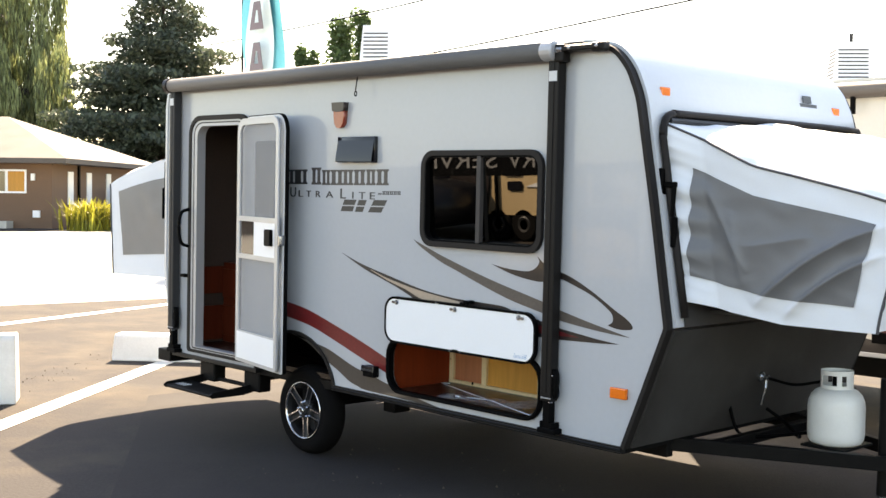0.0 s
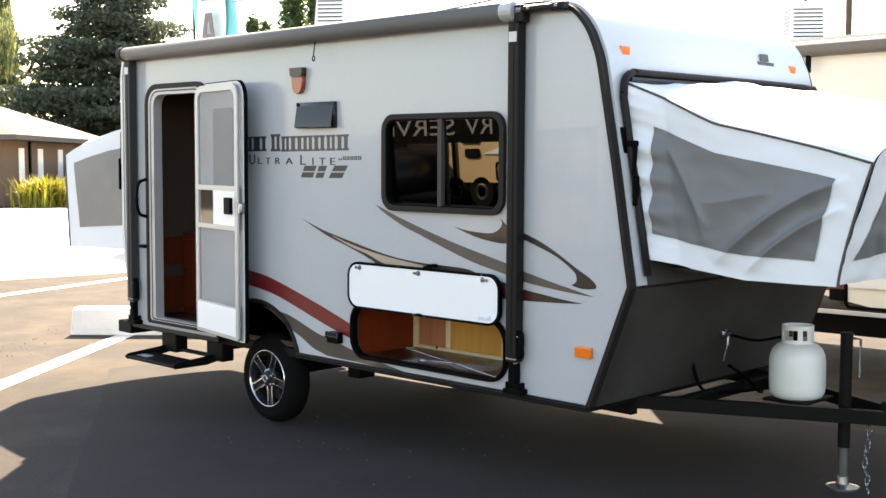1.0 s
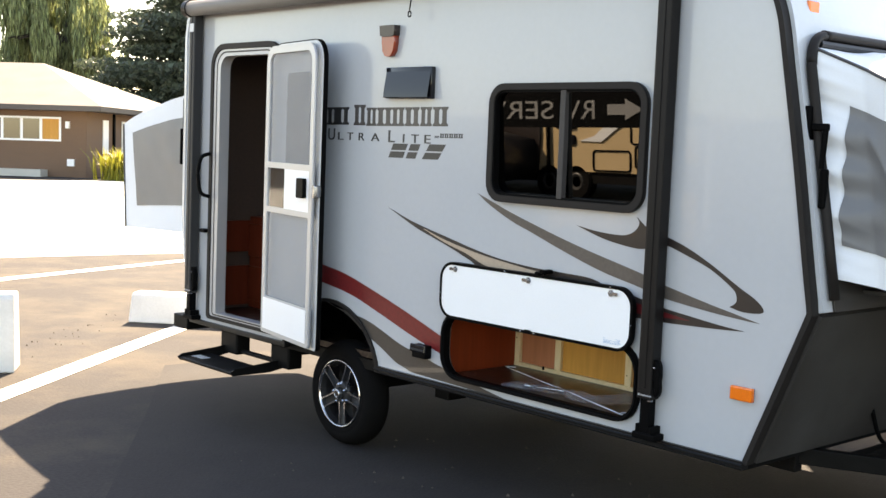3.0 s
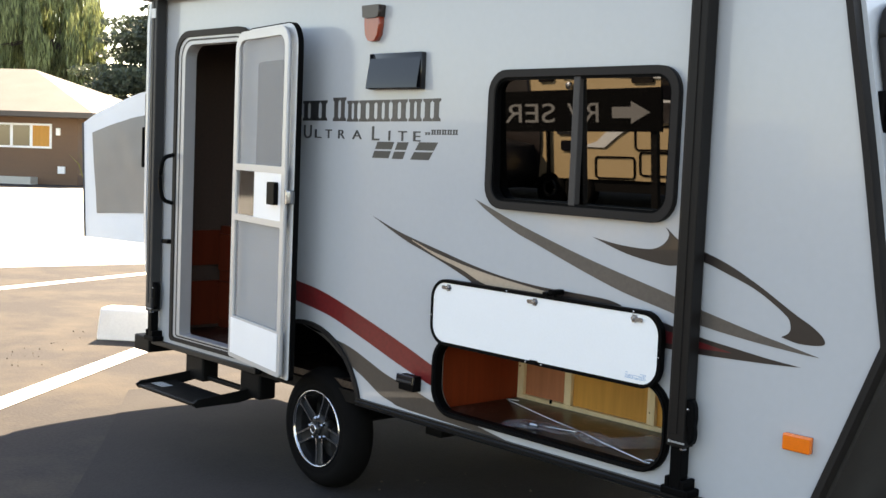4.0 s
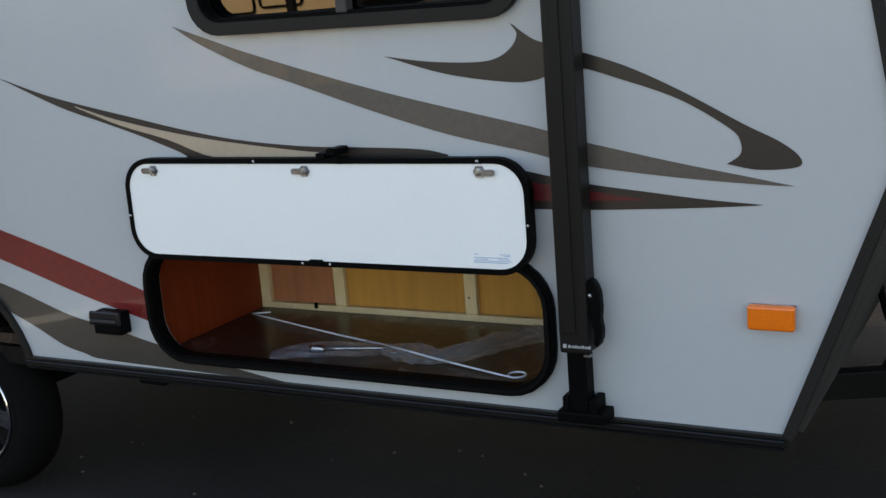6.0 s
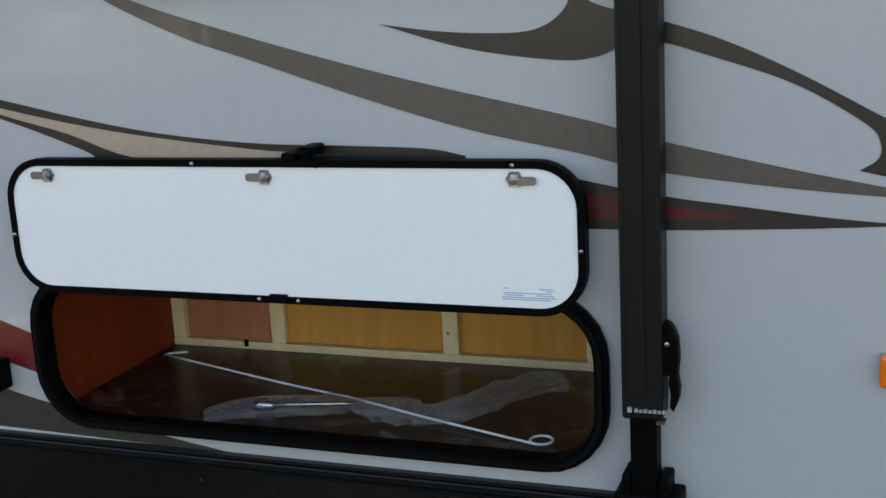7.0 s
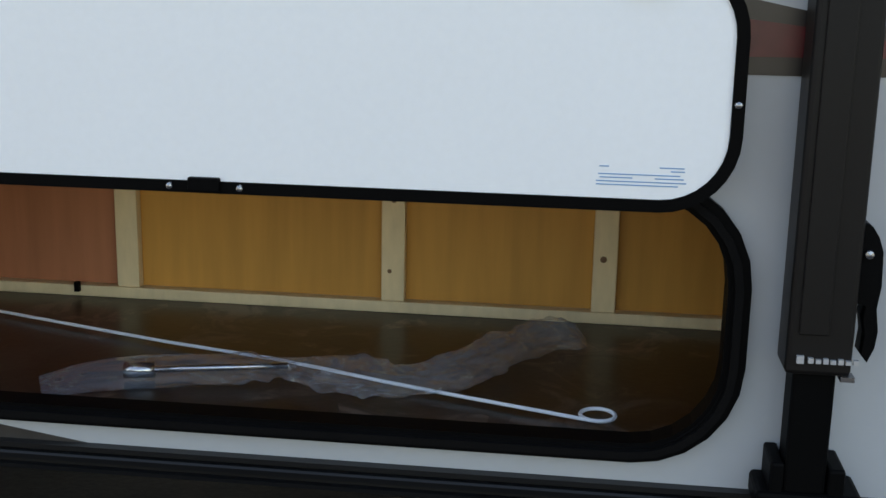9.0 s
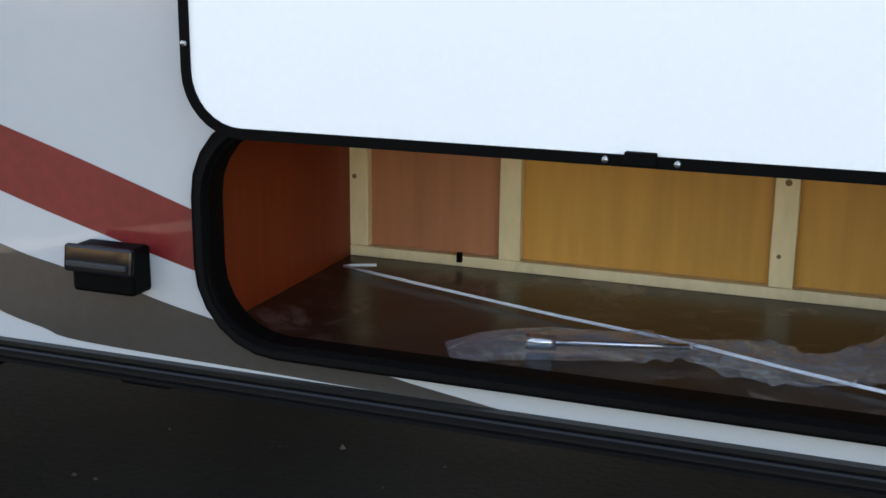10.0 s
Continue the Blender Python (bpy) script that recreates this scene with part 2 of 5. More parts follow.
def box(x0, x1, y0, y1, z0, z1, bevel=0.0, seg=2, bm=None):
    b = bmesh.new()
    bmesh.ops.create_cube(b, size=1.0)
    for v in b.verts:
        v.co = Vector((x0 + (v.co.x + 0.5) * (x1 - x0), y0 + (v.co.y + 0.5) * (y1 - y0), z0 + (v.co.z + 0.5) * (z1 - z0)))
    if bevel:
        bmesh.ops.bevel(b, geom=b.edges[:], offset=bevel, segments=seg, affect="EDGES", profile=0.5)
    return join(bm, b)


def join(bm, b):
    if bm is None:
        return b
    me = bpy.data.meshes.new("tmp")
    b.to_mesh(me)
    bm.from_mesh(me)
    b.free()
    bpy.data.meshes.remove(me)
    return bm


def turned(bm, m):
    bmesh.ops.transform(bm, matrix=m, verts=bm.verts[:])
    return bm


def rod(pts, r, n=10, bm=None, closed=False, radii=None):
    """A round bar through the points."""
    b = bmesh.new()
    pts = [Vector(p) for p in pts]
    rings = []
    k = len(pts)
    for i, p in enumerate(pts):
        a = pts[(i - 1) % k] if closed or i else pts[0]
        c = pts[(i + 1) % k] if closed or i < k - 1 else pts[-1]
        d = (c - a).normalized()
        side = d.cross(Vector((0, 0, 1)))
        if side.length < 0.05:
            side = d.cross(Vector((0, 1, 0)))
        side.normalize()
        up = side.cross(d)
        rr = radii[i] if radii else r
        rings.append([b.verts.new(p + (side * math.cos(2 * math.pi * j / n) + up * math.sin(2 * math.pi * j / n)) * rr) for j in range(n)])
    for i in range(k if closed else k - 1):
        p, q = rings[i], rings[(i + 1) % k]
        for j in range(n):
            b.faces.new((p[j], p[(j + 1) % n], q[(j + 1) % n], q[j]))
    if not closed:
        b.faces.new(rings[0])
        b.faces.new(list(reversed(rings[-1])))
    return join(bm, b)


def lathe(profile, n=32, m=None, bm=None, cap=True):
    """Rings of (radius, height) round z."""
    b = bmesh.new()
    rings = [[b.verts.new((r * math.cos(2 * math.pi * j / n), r * math.sin(2 * math.pi * j / n), z)) for j in range(n)] for r, z in profile]
    for p, q in zip(rings, rings[1:]):
        for j in range(n):
            b.faces.new((p[j], p[(j + 1) % n], q[(j + 1) % n], q[j]))
    if cap:
        b.faces.new(list(reversed(rings[0])))
        b.faces.new(rings[-1])
    if m is not None:
        turned(b, m)
    return join(bm, b)


def rrect(x0, x1, z0, z1, r, n=6):
    pts = []
    for cx, cz, a in ((x1 - r, z1 - r, 0), (x0 + r, z1 - r, 90), (x0 + r, z0 + r, 180), (x1 - r, z0 + r, 270)):
        for i in range(n + 1):
            t = math.radians(a + 90 * i / n)
            pts.append((cx + r * math.cos(t), cz + r * math.sin(t)))
    return pts


def arched(x0, x1, z0, z1, r, low=0.02, n=6):
    """A door's outline: wide round corners above, tight ones below."""
    pts = []
    for cx, cz, a, q in ((x1 - r, z1 - r, 0, r), (x0 + r, z1 - r, 90, r), (x0 + low, z0 + low, 180, low), (x1 - low, z0 + low, 270, low)):
        for i in range(n + 1):
            t = math.radians(a + 90 * i / n)
            pts.append((cx + q * math.cos(t), cz + q * math.sin(t)))
    return pts


def curve_through(pts, n=8):
    """Catmull-Rom through open points."""
    p = [Vector(q) for q in pts]
    p = [2 * p[0] - p[1]] + p + [2 * p[-1] - p[-2]]
    out = []
    for i in range(1, len(p) - 2):
        for j in range(n):
            t = j / n
            a, b, c, d = p[i - 1], p[i], p[i + 1], p[i + 2]
            out.append(0.5 * (2 * b + (c - a) * t + (2 * a - 5 * b + 4 * c - d) * t * t + (3 * b - a - 3 * c + d) * t ** 3))
    return [tuple(v) for v in out] + [tuple(p[-2])]


def plate_mesh(name, outline, holes, y0, y1):
    """A flat plate in the x-z plane with holes, from y0 to y1."""
    cu = bpy.data.curves.new("tmp", "CURVE")
    cu.dimensions, cu.fill_mode, cu.extrude = "2D", "BOTH", abs(y1 - y0) / 2
    for loop in [outline] + list(holes):
        sp = cu.splines.new("POLY")
        sp.points.add(len(loop) - 1)
        for q, c in zip(sp.points, loop):
            q.co = (c[0], c[1], 0, 1)
        sp.use_cyclic_u = True
    ob = bpy.data.objects.new("tmp", cu)
    me = bpy.data.meshes.new_from_object(ob)
    bpy.data.objects.remove(ob)
    bpy.data.curves.remove(cu)
    b = bmesh.new()
    b.from_mesh(me)
    bmesh.ops.remove_doubles(b, verts=b.verts[:], dist=1e-5)
    b.to_mesh(me)
    b.free()
    me.name = name
    me.transform(Matrix(((1, 0, 0, 0), (0, 0, -1, (y0 + y1) / 2), (0, 1, 0, 0), (0, 0, 0, 1))))
    return me


def plate(name, outline, holes, y0, y1, material, parent=None, label="", m=None):
    me = plate_mesh(name, outline, holes, y0, y1)
    if m is not None:
        me.transform(m)
    return link(name, me, material, parent, label)


def ribbon(pts, half, y0, y1, closed=False):
    """Outline of a band of that half width along points in the x-z plane."""
    p = [Vector(q) for q in pts]
    left, right = [], []
    k = len(p)
    for i in range(k):
        a = p[(i - 1) % k] if closed or i else p[0]
        c = p[(i + 1) % k] if closed or i < k - 1 else p[-1]
        d = (c - a).normalized()
        nrm = Vector((-d.y, d.x)) * half
        left.append(p[i] + nrm)
        right.append(p[i] - nrm)
    b = bmesh.new()
    rows = [[b.verts.new((q.x, y, q.y)) for q, y in ((l, y0), (r, y0), (r, y1), (l, y1))] for l, r in zip(left, right)]
    for i in range(k if closed else k - 1):
        s, t = rows[i], rows[(i + 1) % k]
        for j in range(4):
            b.faces.new((s[j], s[(j + 1) % 4], t[(j + 1) % 4], t[j]))
    if not closed:
        b.faces.new(rows[0])
        b.faces.new(list(reversed(rows[-1])))
    return b


def grid(f, nu, nv):
    b = bmesh.new()
    vs = [[b.verts.new(f(i / nu, j / nv)) for j in range(nv + 1)] for i in range(nu + 1)]
    for i in range(nu):
        for j in range(nv):
            b.faces.new((vs[i][j], vs[i + 1][j], vs[i + 1][j + 1], vs[i][j + 1]))
    return b


def text_mesh(name, body, size, m, material, parent=None, label="", squeeze=1.0, thick=0.0015, align="LEFT"):
    cu = bpy.data.curves.new("tmp", "FONT")
    cu.body, cu.size, cu.extrude, cu.align_x = body, size, thick, align
    ob = bpy.data.objects.new("tmp", cu)
    me = bpy.data.meshes.new_from_object(ob)
    bpy.data.objects.remove(ob)
    bpy.data.curves.remove(cu)
    me.transform(m @ Matrix.Diagonal((squeeze, 1, 1, 1)))
    return link(name, me, material, parent, label)


def text_fit(name, body, width, size, m, material, parent=None, label=""):
    """Lettering stretched to a given width."""
    ob = text_mesh(name, body, size, Matrix.Identity(4), material, parent, label, 1.0, 0.002)
    xs = [v.co.x for v in ob.data.vertices]
    ob.data.transform(m @ Matrix.Diagonal((width / (max(xs) - min(xs)), 1, 1, 1)) @ Matrix.Translation((-min(xs), 0, 0)))
    return ob


FRONT = Matrix(((1, 0, 0, 0), (0, 0, -1, 0), (0, 1, 0, 0), (0, 0, 0, 1)))



# ---------------------------------------------------------------- ground


def sheet(name, pts, z, material, parent=None):
    b = bmesh.new()
    b.faces.new([b.verts.new((x, y, z)) for x, y in pts])
    return part(name, b, material, parent)


tagged(sheet("ground", [(-600, -600), (600, -600), (600, 600), (-600, 600)], 0, ASPHALT), "dark asphalt lot with a sandy worn surface", "ground", kind="structure")
tagged(sheet("pavement", [(-46, -60), (-12.4, -5), (-11.9, 3.1), (-11.2, 10), (-11, 90), (-46, 90)], 0.006, CONCRETE), "pale sunlit concrete lot beyond the asphalt", "pavement", kind="structure")
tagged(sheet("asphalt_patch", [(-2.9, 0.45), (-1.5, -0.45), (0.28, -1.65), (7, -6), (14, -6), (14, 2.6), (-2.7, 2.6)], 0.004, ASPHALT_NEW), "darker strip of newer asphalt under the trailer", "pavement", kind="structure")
for pts in ([(-5.58, 2.61), (-5.42, 2.73), (-0.42, -3.39), (-0.58, -3.51)], [(-8.35, -0.65), (-8.05, -0.6), (-9.2, 1.9), (-11.2, 7.0), (-11.4, 6.9), (-9.45, 1.85)]):
    tagged(sheet("parking_line", pts, 0.005, LINE_PAINT), "white painted parking line on asphalt", "road marking", "parking lines", "structure")


# ---------------------------------------------------------------- the trailer
WIDE = 2.3
trailer = thing("travel_trailer", "light grey travel trailer with open door and open cargo hatch", "trailer", pose(-1.2 * TILT, 0, 0, 0, math.degrees(math.atan(TILT)), 0))


def wl(pts):
    """World x, z to the trailer's own, which leans forward a little."""
    return [(x - TILT * (z - 1.2), z + TILT * x) for x, z in pts]


NOSE = [(2.40, 2.70), (2.53, 2.69), (2.65, 2.652), (2.74, 2.563), (2.79, 2.47), (2.826, 2.37), (2.863, 2.185), (2.936, 1.805), (3.008, 1.39), (3.042, 1.205)]
nose = curve_through(NOSE, 4)
SIDE = [(-1.71, 0.545), (2.785, 0.545)] + nose[::-1] + [(-1.66, 2.70), (-1.76, 2.67), (-1.83, 2.59), (-1.85, 2.48), (-1.85, 1.25), (-1.83, 1.05)]
arch = [(-0.12 + 0.47 * math.cos(math.radians(a)), 0.44 + 0.42 * math.sin(math.radians(a))) for a in range(14, 167, 8)]
SIDE_ARCH = [(-1.71, 0.545)] + arch[::-1] + SIDE[1:]
DOOR_HOLE = arched(-1.375, -0.74, 0.605, 2.345, 0.1)
WIN_HOLE = rrect(1.205, 2.175, 1.555, 2.115, 0.085)
CARGO_HOLE = rrect(0.9, 2.21, 0.592, 0.938, 0.124)
CARGO_CLEAR = rrect(0.912, 2.198, 0.602, 0.928, 0.112)
plate("side_wall", SIDE_ARCH, [DOOR_HOLE, WIN_HOLE, CARGO_HOLE], 0.0, 0.04, SKIN, trailer, "light grey glossy fibreglass side wall")
plate("side_wall", SIDE, [], WIDE - 0.04, WIDE, SKIN, trailer, "light grey glossy fibreglass side wall")


def skin_strip(pts, y0, y1, thick):
    """A sheet bent along points of the side view."""
    b = bmesh.new()
    p = [Vector(q) for q in pts]
    rows = []
    for i, q in enumerate(p):
        d = (p[min(i + 1, len(p) - 1)] - p[max(i - 1, 0)]).normalized()
        n = Vector((d.y, -d.x)) * -thick
        rows.append([b.verts.new(c) for c in ((q.x, y0, q.y), (q.x, y1, q.y), (q.x + n.x, y1, q.y + n.y), (q.x + n.x, y0, q.y + n.y))])
    for r, s in zip(rows, rows[1:]):
        for j in range(4):
            b.faces.new((r[j], r[(j + 1) % 4], s[(j + 1) % 4], s[j]))
    b.faces.new(rows[0])
    b.faces.new(rows[-1])
    return b


part("front_cap", skin_strip(nose[::-1], 0.041, WIDE - 0.041, -0.03), SKIN_FRONT, trailer, "pale blue-white moulded front cap")
part("lower_front_panel", skin_strip([(3.04, 1.201), (2.783, 0.55)], 0.041, WIDE - 0.041, 0.03), DARK_PANEL, trailer, "charcoal textured lower front panel")
part("roof", skin_strip([(-1.85, 2.45), (-1.83, 2.58), (-1.76, 2.66), (-1.66, 2.69), (0.4, 2.7), (2.39, 2.695)], 0.041, WIDE - 0.041, 0.03), SKIN, trailer)
part("rear_wall", skin_strip([(-1.71, 0.55), (-1.83, 1.05), (-1.85, 1.25), (-1.85, 2.44)], 0.041, WIDE - 0.041, -0.03), SKIN, trailer)
part("floor_pan", box(-1.69, 2.76, 0.03, WIDE - 0.03, 0.5, 0.56), FRAME_BLACK, trailer)
# black edging along the nose and the bottom rail
edge = [(2.785, 0.54), (2.91, 0.86), (3.04, 1.201)] + nose[::-1][1:] + [(2.2, 2.70)]
for y0, y1 in ((-0.012, 0.045), (WIDE - 0.045, WIDE + 0.012)):
    part("edge_trim", ribbon(edge, 0.0125, y0, y1), TRIM, trailer, "black rubber edge moulding")
RAIL = [(0.03, 0.511), (-0.016, 0.511), (-0.017, 0.517), (-0.01, 0.519), (-0.01, 0.525), (-0.019, 0.527), (-0.02, 0.534), (-0.018, 0.537), (-0.01, 0.538), (-0.01, 0.541), (-0.016, 0.542), (-0.016, 0.548), (0.03, 0.548)]
rail = bmesh.new()
ends = [[rail.verts.new((x, y, z)) for y, z in RAIL] for x in (0.33, 2.78)]
for i in range(len(RAIL)):
    rail.faces.new((ends[0][i], ends[0][(i + 1) % len(RAIL)], ends[1][(i + 1) % len(RAIL)], ends[1][i]))
for e in ends:
    rail.faces.new(e)
part("bottom_rail", rail, RAIL_PAINT, trailer, "black lower rail")
part("bottom_rail", box(-1.72, -0.56, -0.016, 0.03, 0.515, 0.547, 0.004), RAIL_PAINT, trailer)
part("rear_edge_trim", ribbon([(-1.71, 0.55), (-1.83, 1.05), (-1.85, 1.25), (-1.85, 2.48), (-1.83, 2.59), (-1.76, 2.67), (-1.66, 2.70)], 0.014, -0.008, 0.04), SKIN_FRONT, trailer)

# wheel well and its lip
part("fender_lip", ribbon([(-0.12 + 0.475 * math.cos(math.radians(a)), 0.44 + 0.425 * math.sin(math.radians(a))) for a in range(10, 171, 8)], 0.011, -0.014, 0.02), TRIM, trailer, "black plastic fender lip")
well = bmesh.new()
ring = [(-0.12 + 0.5 * math.cos(math.radians(a)), 0.44 + 0.46 * math.sin(math.radians(a))) for a in range(0, 181, 10)]
vs = [[well.verts.new((x, y, z)) for y in (0.041, 0.42)] for x, z in ring]
for a, b in zip(vs, vs[1:]):
    well.faces.new((a[0], b[0], b[1], a[1]))
well.faces.new([v[1] for v in vs])
part("wheel_well", well, BLACK, trailer)

# graphics on the side: thin vinyl
swoosh_a_up = [(0.39, 1.45), (0.57, 1.392), (0.73, 1.352), (0.91, 1.312), (1.09, 1.272), (1.28, 1.238), (1.5, 1.215), (1.69, 1.208), (1.87, 1.20)]
swoosh_a_lo = [(0.39, 1.45), (0.63, 1.357), (0.79, 1.308), (0.94, 1.263), (1.08, 1.215), (1.19, 1.17)]
y_vinyl = -0.0015


def vinyl(up, low, material, name="stripe", depth=y_vinyl, label="", parent=None):
    a, b = curve_through(up, 5), curve_through(low, 5)
    out = a + b[::-1]
    clean = [out[0]]
    for q in out[1:]:
        if (Vector(q) - Vector(clean[-1])).length > 0.002:
            clean.append(q)
    if (Vector(clean[0]) - Vector(clean[-1])).length < 0.002:
        clean.pop()
    return plate(name, wl(clean), [], depth, 0.0, material, parent or trailer, label)


vinyl(swoosh_a_up + [(1.95, 1.185)], [(0.39, 1.45), (0.63, 1.352), (0.79, 1.302), (0.94, 1.255), (1.08, 1.205), (1.17, 1.17), (1.5, 1.165), (1.95, 1.18)], BROWN, "swoosh", label="dark brown vinyl swoosh")
vinyl([(0.70, 1.35), (0.87, 1.302), (1.16, 1.245), (1.49, 1.203), (1.62, 1.195)], [(0.70, 1.347), (0.87, 1.288), (1.04, 1.243), (1.2, 1.19), (1.4, 1.18), (1.62, 1.19)], TAN, "swoosh", -0.003, "tan vinyl infill of a swoosh")
B_UP = [(1.11, 1.56), (1.23, 1.518), (1.36, 1.473), (1.62, 1.394), (1.85, 1.331), (2.11, 1.268), (2.22, 1.24), (2.31, 1.212), (2.43, 1.183), (2.56, 1.153), (2.68, 1.128), (2.81, 1.10)]
B_LO = [(1.11, 1.56), (1.2, 1.505), (1.36, 1.432), (1.49, 1.388), (1.74, 1.302), (1.96, 1.235), (2.17, 1.188), (2.31, 1.153), (2.56, 1.12), (2.81, 1.098)]
vinyl(B_UP, B_LO, TAUPE, "swoosh", label="taupe vinyl swoosh fading darker")
C_UP = [(1.79, 1.44), (1.92, 1.42), (2.05, 1.412), (2.11, 1.42), (2.15, 1.445), (2.165, 1.475), (2.15, 1.50)]
C_OUT = [(2.15, 1.50), (2.21, 1.457), (2.30, 1.43), (2.43, 1.385), (2.56, 1.322), (2.70, 1.242), (2.78, 1.2), (2.822, 1.165), (2.815, 1.143), (2.73, 1.138), (2.66, 1.152)]
C_IN = [(2.66, 1.152), (2.69, 1.172), (2.693, 1.2), (2.67, 1.232), (2.56, 1.30), (2.43, 1.35), (2.30, 1.388)]
C_LOW = [(2.30, 1.388), (2.21, 1.362), (2.13, 1.36), (1.96, 1.388), (1.79, 1.44)]
vinyl(C_UP + C_OUT[1:], (C_IN + C_LOW[1:])[::-1], BROWN, "swoosh", label="dark brown vinyl crescent swoosh")
D_UP = [(2.12, 1.15), (2.31, 1.11), (2.47, 1.088), (2.61, 1.07), (2.74, 1.058)]
D_LO = [(2.12, 1.046), (2.31, 1.044), (2.47, 1.047), (2.61, 1.051), (2.74, 1.057)]
vinyl(D_UP, D_LO, BROWN, "swoosh", label="brown vinyl stripe")
vinyl([(2.12, 1.118), (2.24, 1.104), (2.33, 1.09), (2.46, 1.07)], [(2.12, 1.066), (2.24, 1.066), (2.33, 1.066), (2.46, 1.068)], RED_DARK, "swoosh", -0.003, "dark red core of a stripe")
vinyl([(-0.24, 1.078), (0.02, 1.037), (0.34, 0.95), (0.63, 0.862), (0.90, 0.772)], [(-0.24, 0.972), (0.06, 0.925), (0.33, 0.848), (0.62, 0.757), (0.90, 0.68)], RED_STRIPE, "swoosh", label="red vinyl stripe")
vinyl([(-0.2, 0.87), (-0.11, 0.84), (0.1, 0.812), (0.27, 0.78), (0.51, 0.70), (0.63, 0.672), (0.75, 0.648), (0.86, 0.622), (1.18, 0.56), (1.35, 0.532)], [(-0.2, 0.868), (0.04, 0.80), (0.2, 0.72), (0.37, 0.648), (0.49, 0.59), (0.58, 0.567), (0.66, 0.552), (1.01, 0.54), (1.35, 0.528)], TAUPE_DARK, "swoosh", label="taupe vinyl stripe along the bottom")

# model name kept as plain upright marks with feet, in the size of its letters


def marks(spans, z0, z1, material, thin=0.1):
    """A row of plain marks: two stems each, with feet above and below."""
    tall = z1 - z0
    for a, b in spans:
        w = b - a
        foot = tall * thin
        for lo, hi in ((0.1, 0.4), (0.62, 0.9)):
            p, q = a + lo * w, a + hi * w
            f = 0.1 * w
            out = [(p - f, z0), (q + f, z0), (q + f, z0 + foot), (q, z0 + foot * 1.8), (q, z1 - foot * 1.8), (q + f, z1 - foot), (q + f, z1), (p - f, z1), (p - f, z1 - foot), (p, z1 - foot * 1.8), (p, z0 + foot * 1.8), (p - f, z0 + foot)]
            plate("mark", wl(out), [], y_vinyl, 0, material, trailer)


def slanted(a, b, z0, z1, lean, material):
    """A heavy leaning mark in two layers."""
    tall, w = z1 - z0, b - a - lean
    for lo, hi in ((0.0, 0.44), (0.54, 1.0)):
        plate("mark", wl([(a + lean * lo, z0 + tall * lo), (a + w + lean * lo, z0 + tall * lo), (a + w + lean * hi, z0 + tall * hi), (a + lean * hi, z0 + tall * hi)]), [], y_vinyl, 0, material, trailer)


marks([(-0.199, -0.088), (-0.112, 0.012)], 1.906, 2.008, LETTER)
marks([(0.059, 0.166)], 1.903, 2.02, LETTER_SHADE)
marks([(0.175, 0.265), (0.27, 0.4), (0.402, 0.508), (0.514, 0.634), (0.643, 0.736), (0.745, 0.866)], 1.9, 2.003, LETTER_SHADE)
text_fit("lettering", "U", 0.065, 0.098, Matrix.Translation((-0.19, -0.0015, 1.816)) @ FRONT, LETTER, trailer, "thin charcoal lettering")
for letter, x in (("L", -0.094), ("T", -0.005), ("R", 0.102), ("A", 0.215)):
    text_fit("lettering", letter, 0.052 if letter != "A" else 0.075, 0.064, Matrix.Translation((x, -0.0015, 1.818)) @ FRONT, LETTER, trailer, "thin charcoal lettering")
text_fit("lettering", "L", 0.055, 0.098, Matrix.Translation((0.37, -0.0015, 1.815)) @ FRONT, LETTER, trailer, "thin charcoal lettering")
for letter, x, wide in (("I", 0.495, 0.011), ("T", 0.565, 0.062), ("E", 0.675, 0.05)):
    text_fit("lettering", letter, wide, 0.068, Matrix.Translation((x, -0.0015, 1.816)) @ FRONT, LETTER, trailer, "thin charcoal lettering")
marks([(0.764, 0.78), (0.784, 0.798)], 1.838, 1.85, LETTER)
marks([(0.806, 0.838), (0.842, 0.874), (0.878, 0.91), (0.914, 0.946), (0.95, 0.984)], 1.839, 1.862, LETTER, 0.12)
slanted(0.381, 0.545, 1.726, 1.804, 0.04, LETTER)
slanted(0.53, 0.65, 1.724, 1.803, 0.04, LETTER)
slanted(0.665, 0.855, 1.723, 1.804, 0.06, LETTER)

# window
win = link("window", plate_mesh("window", rrect(1.19, 2.19, 1.54, 2.13, 0.1), [rrect(1.222, 2.158, 1.574, 2.098, 0.072)], -0.03, -0.001), TRIM, trailer, "sliding window in a black frame")
part("inner_frame", ribbon(rrect(1.226, 2.154, 1.578, 2.094, 0.068), 0.007, -0.02, 0.02, True), BLACK, win)
part("mullion", box(1.668, 1.702, -0.024, 0.01, 1.578, 2.095, 0.004), MULLION, win)
PANE = pose(1.69, 0.008, 1.838, 2.6, 0, 0)
for x0, x1, dy in ((-0.465, -0.01, 0.006), (0.0, 0.465, 0.0)):
    me = plate_mesh("pane", rrect(x0, x1, -0.262, 0.262, 0.06), [], dy, dy + 0.004)
    me.transform(PANE)
    link("pane", me, GLASS, win, "dark tinted pane")

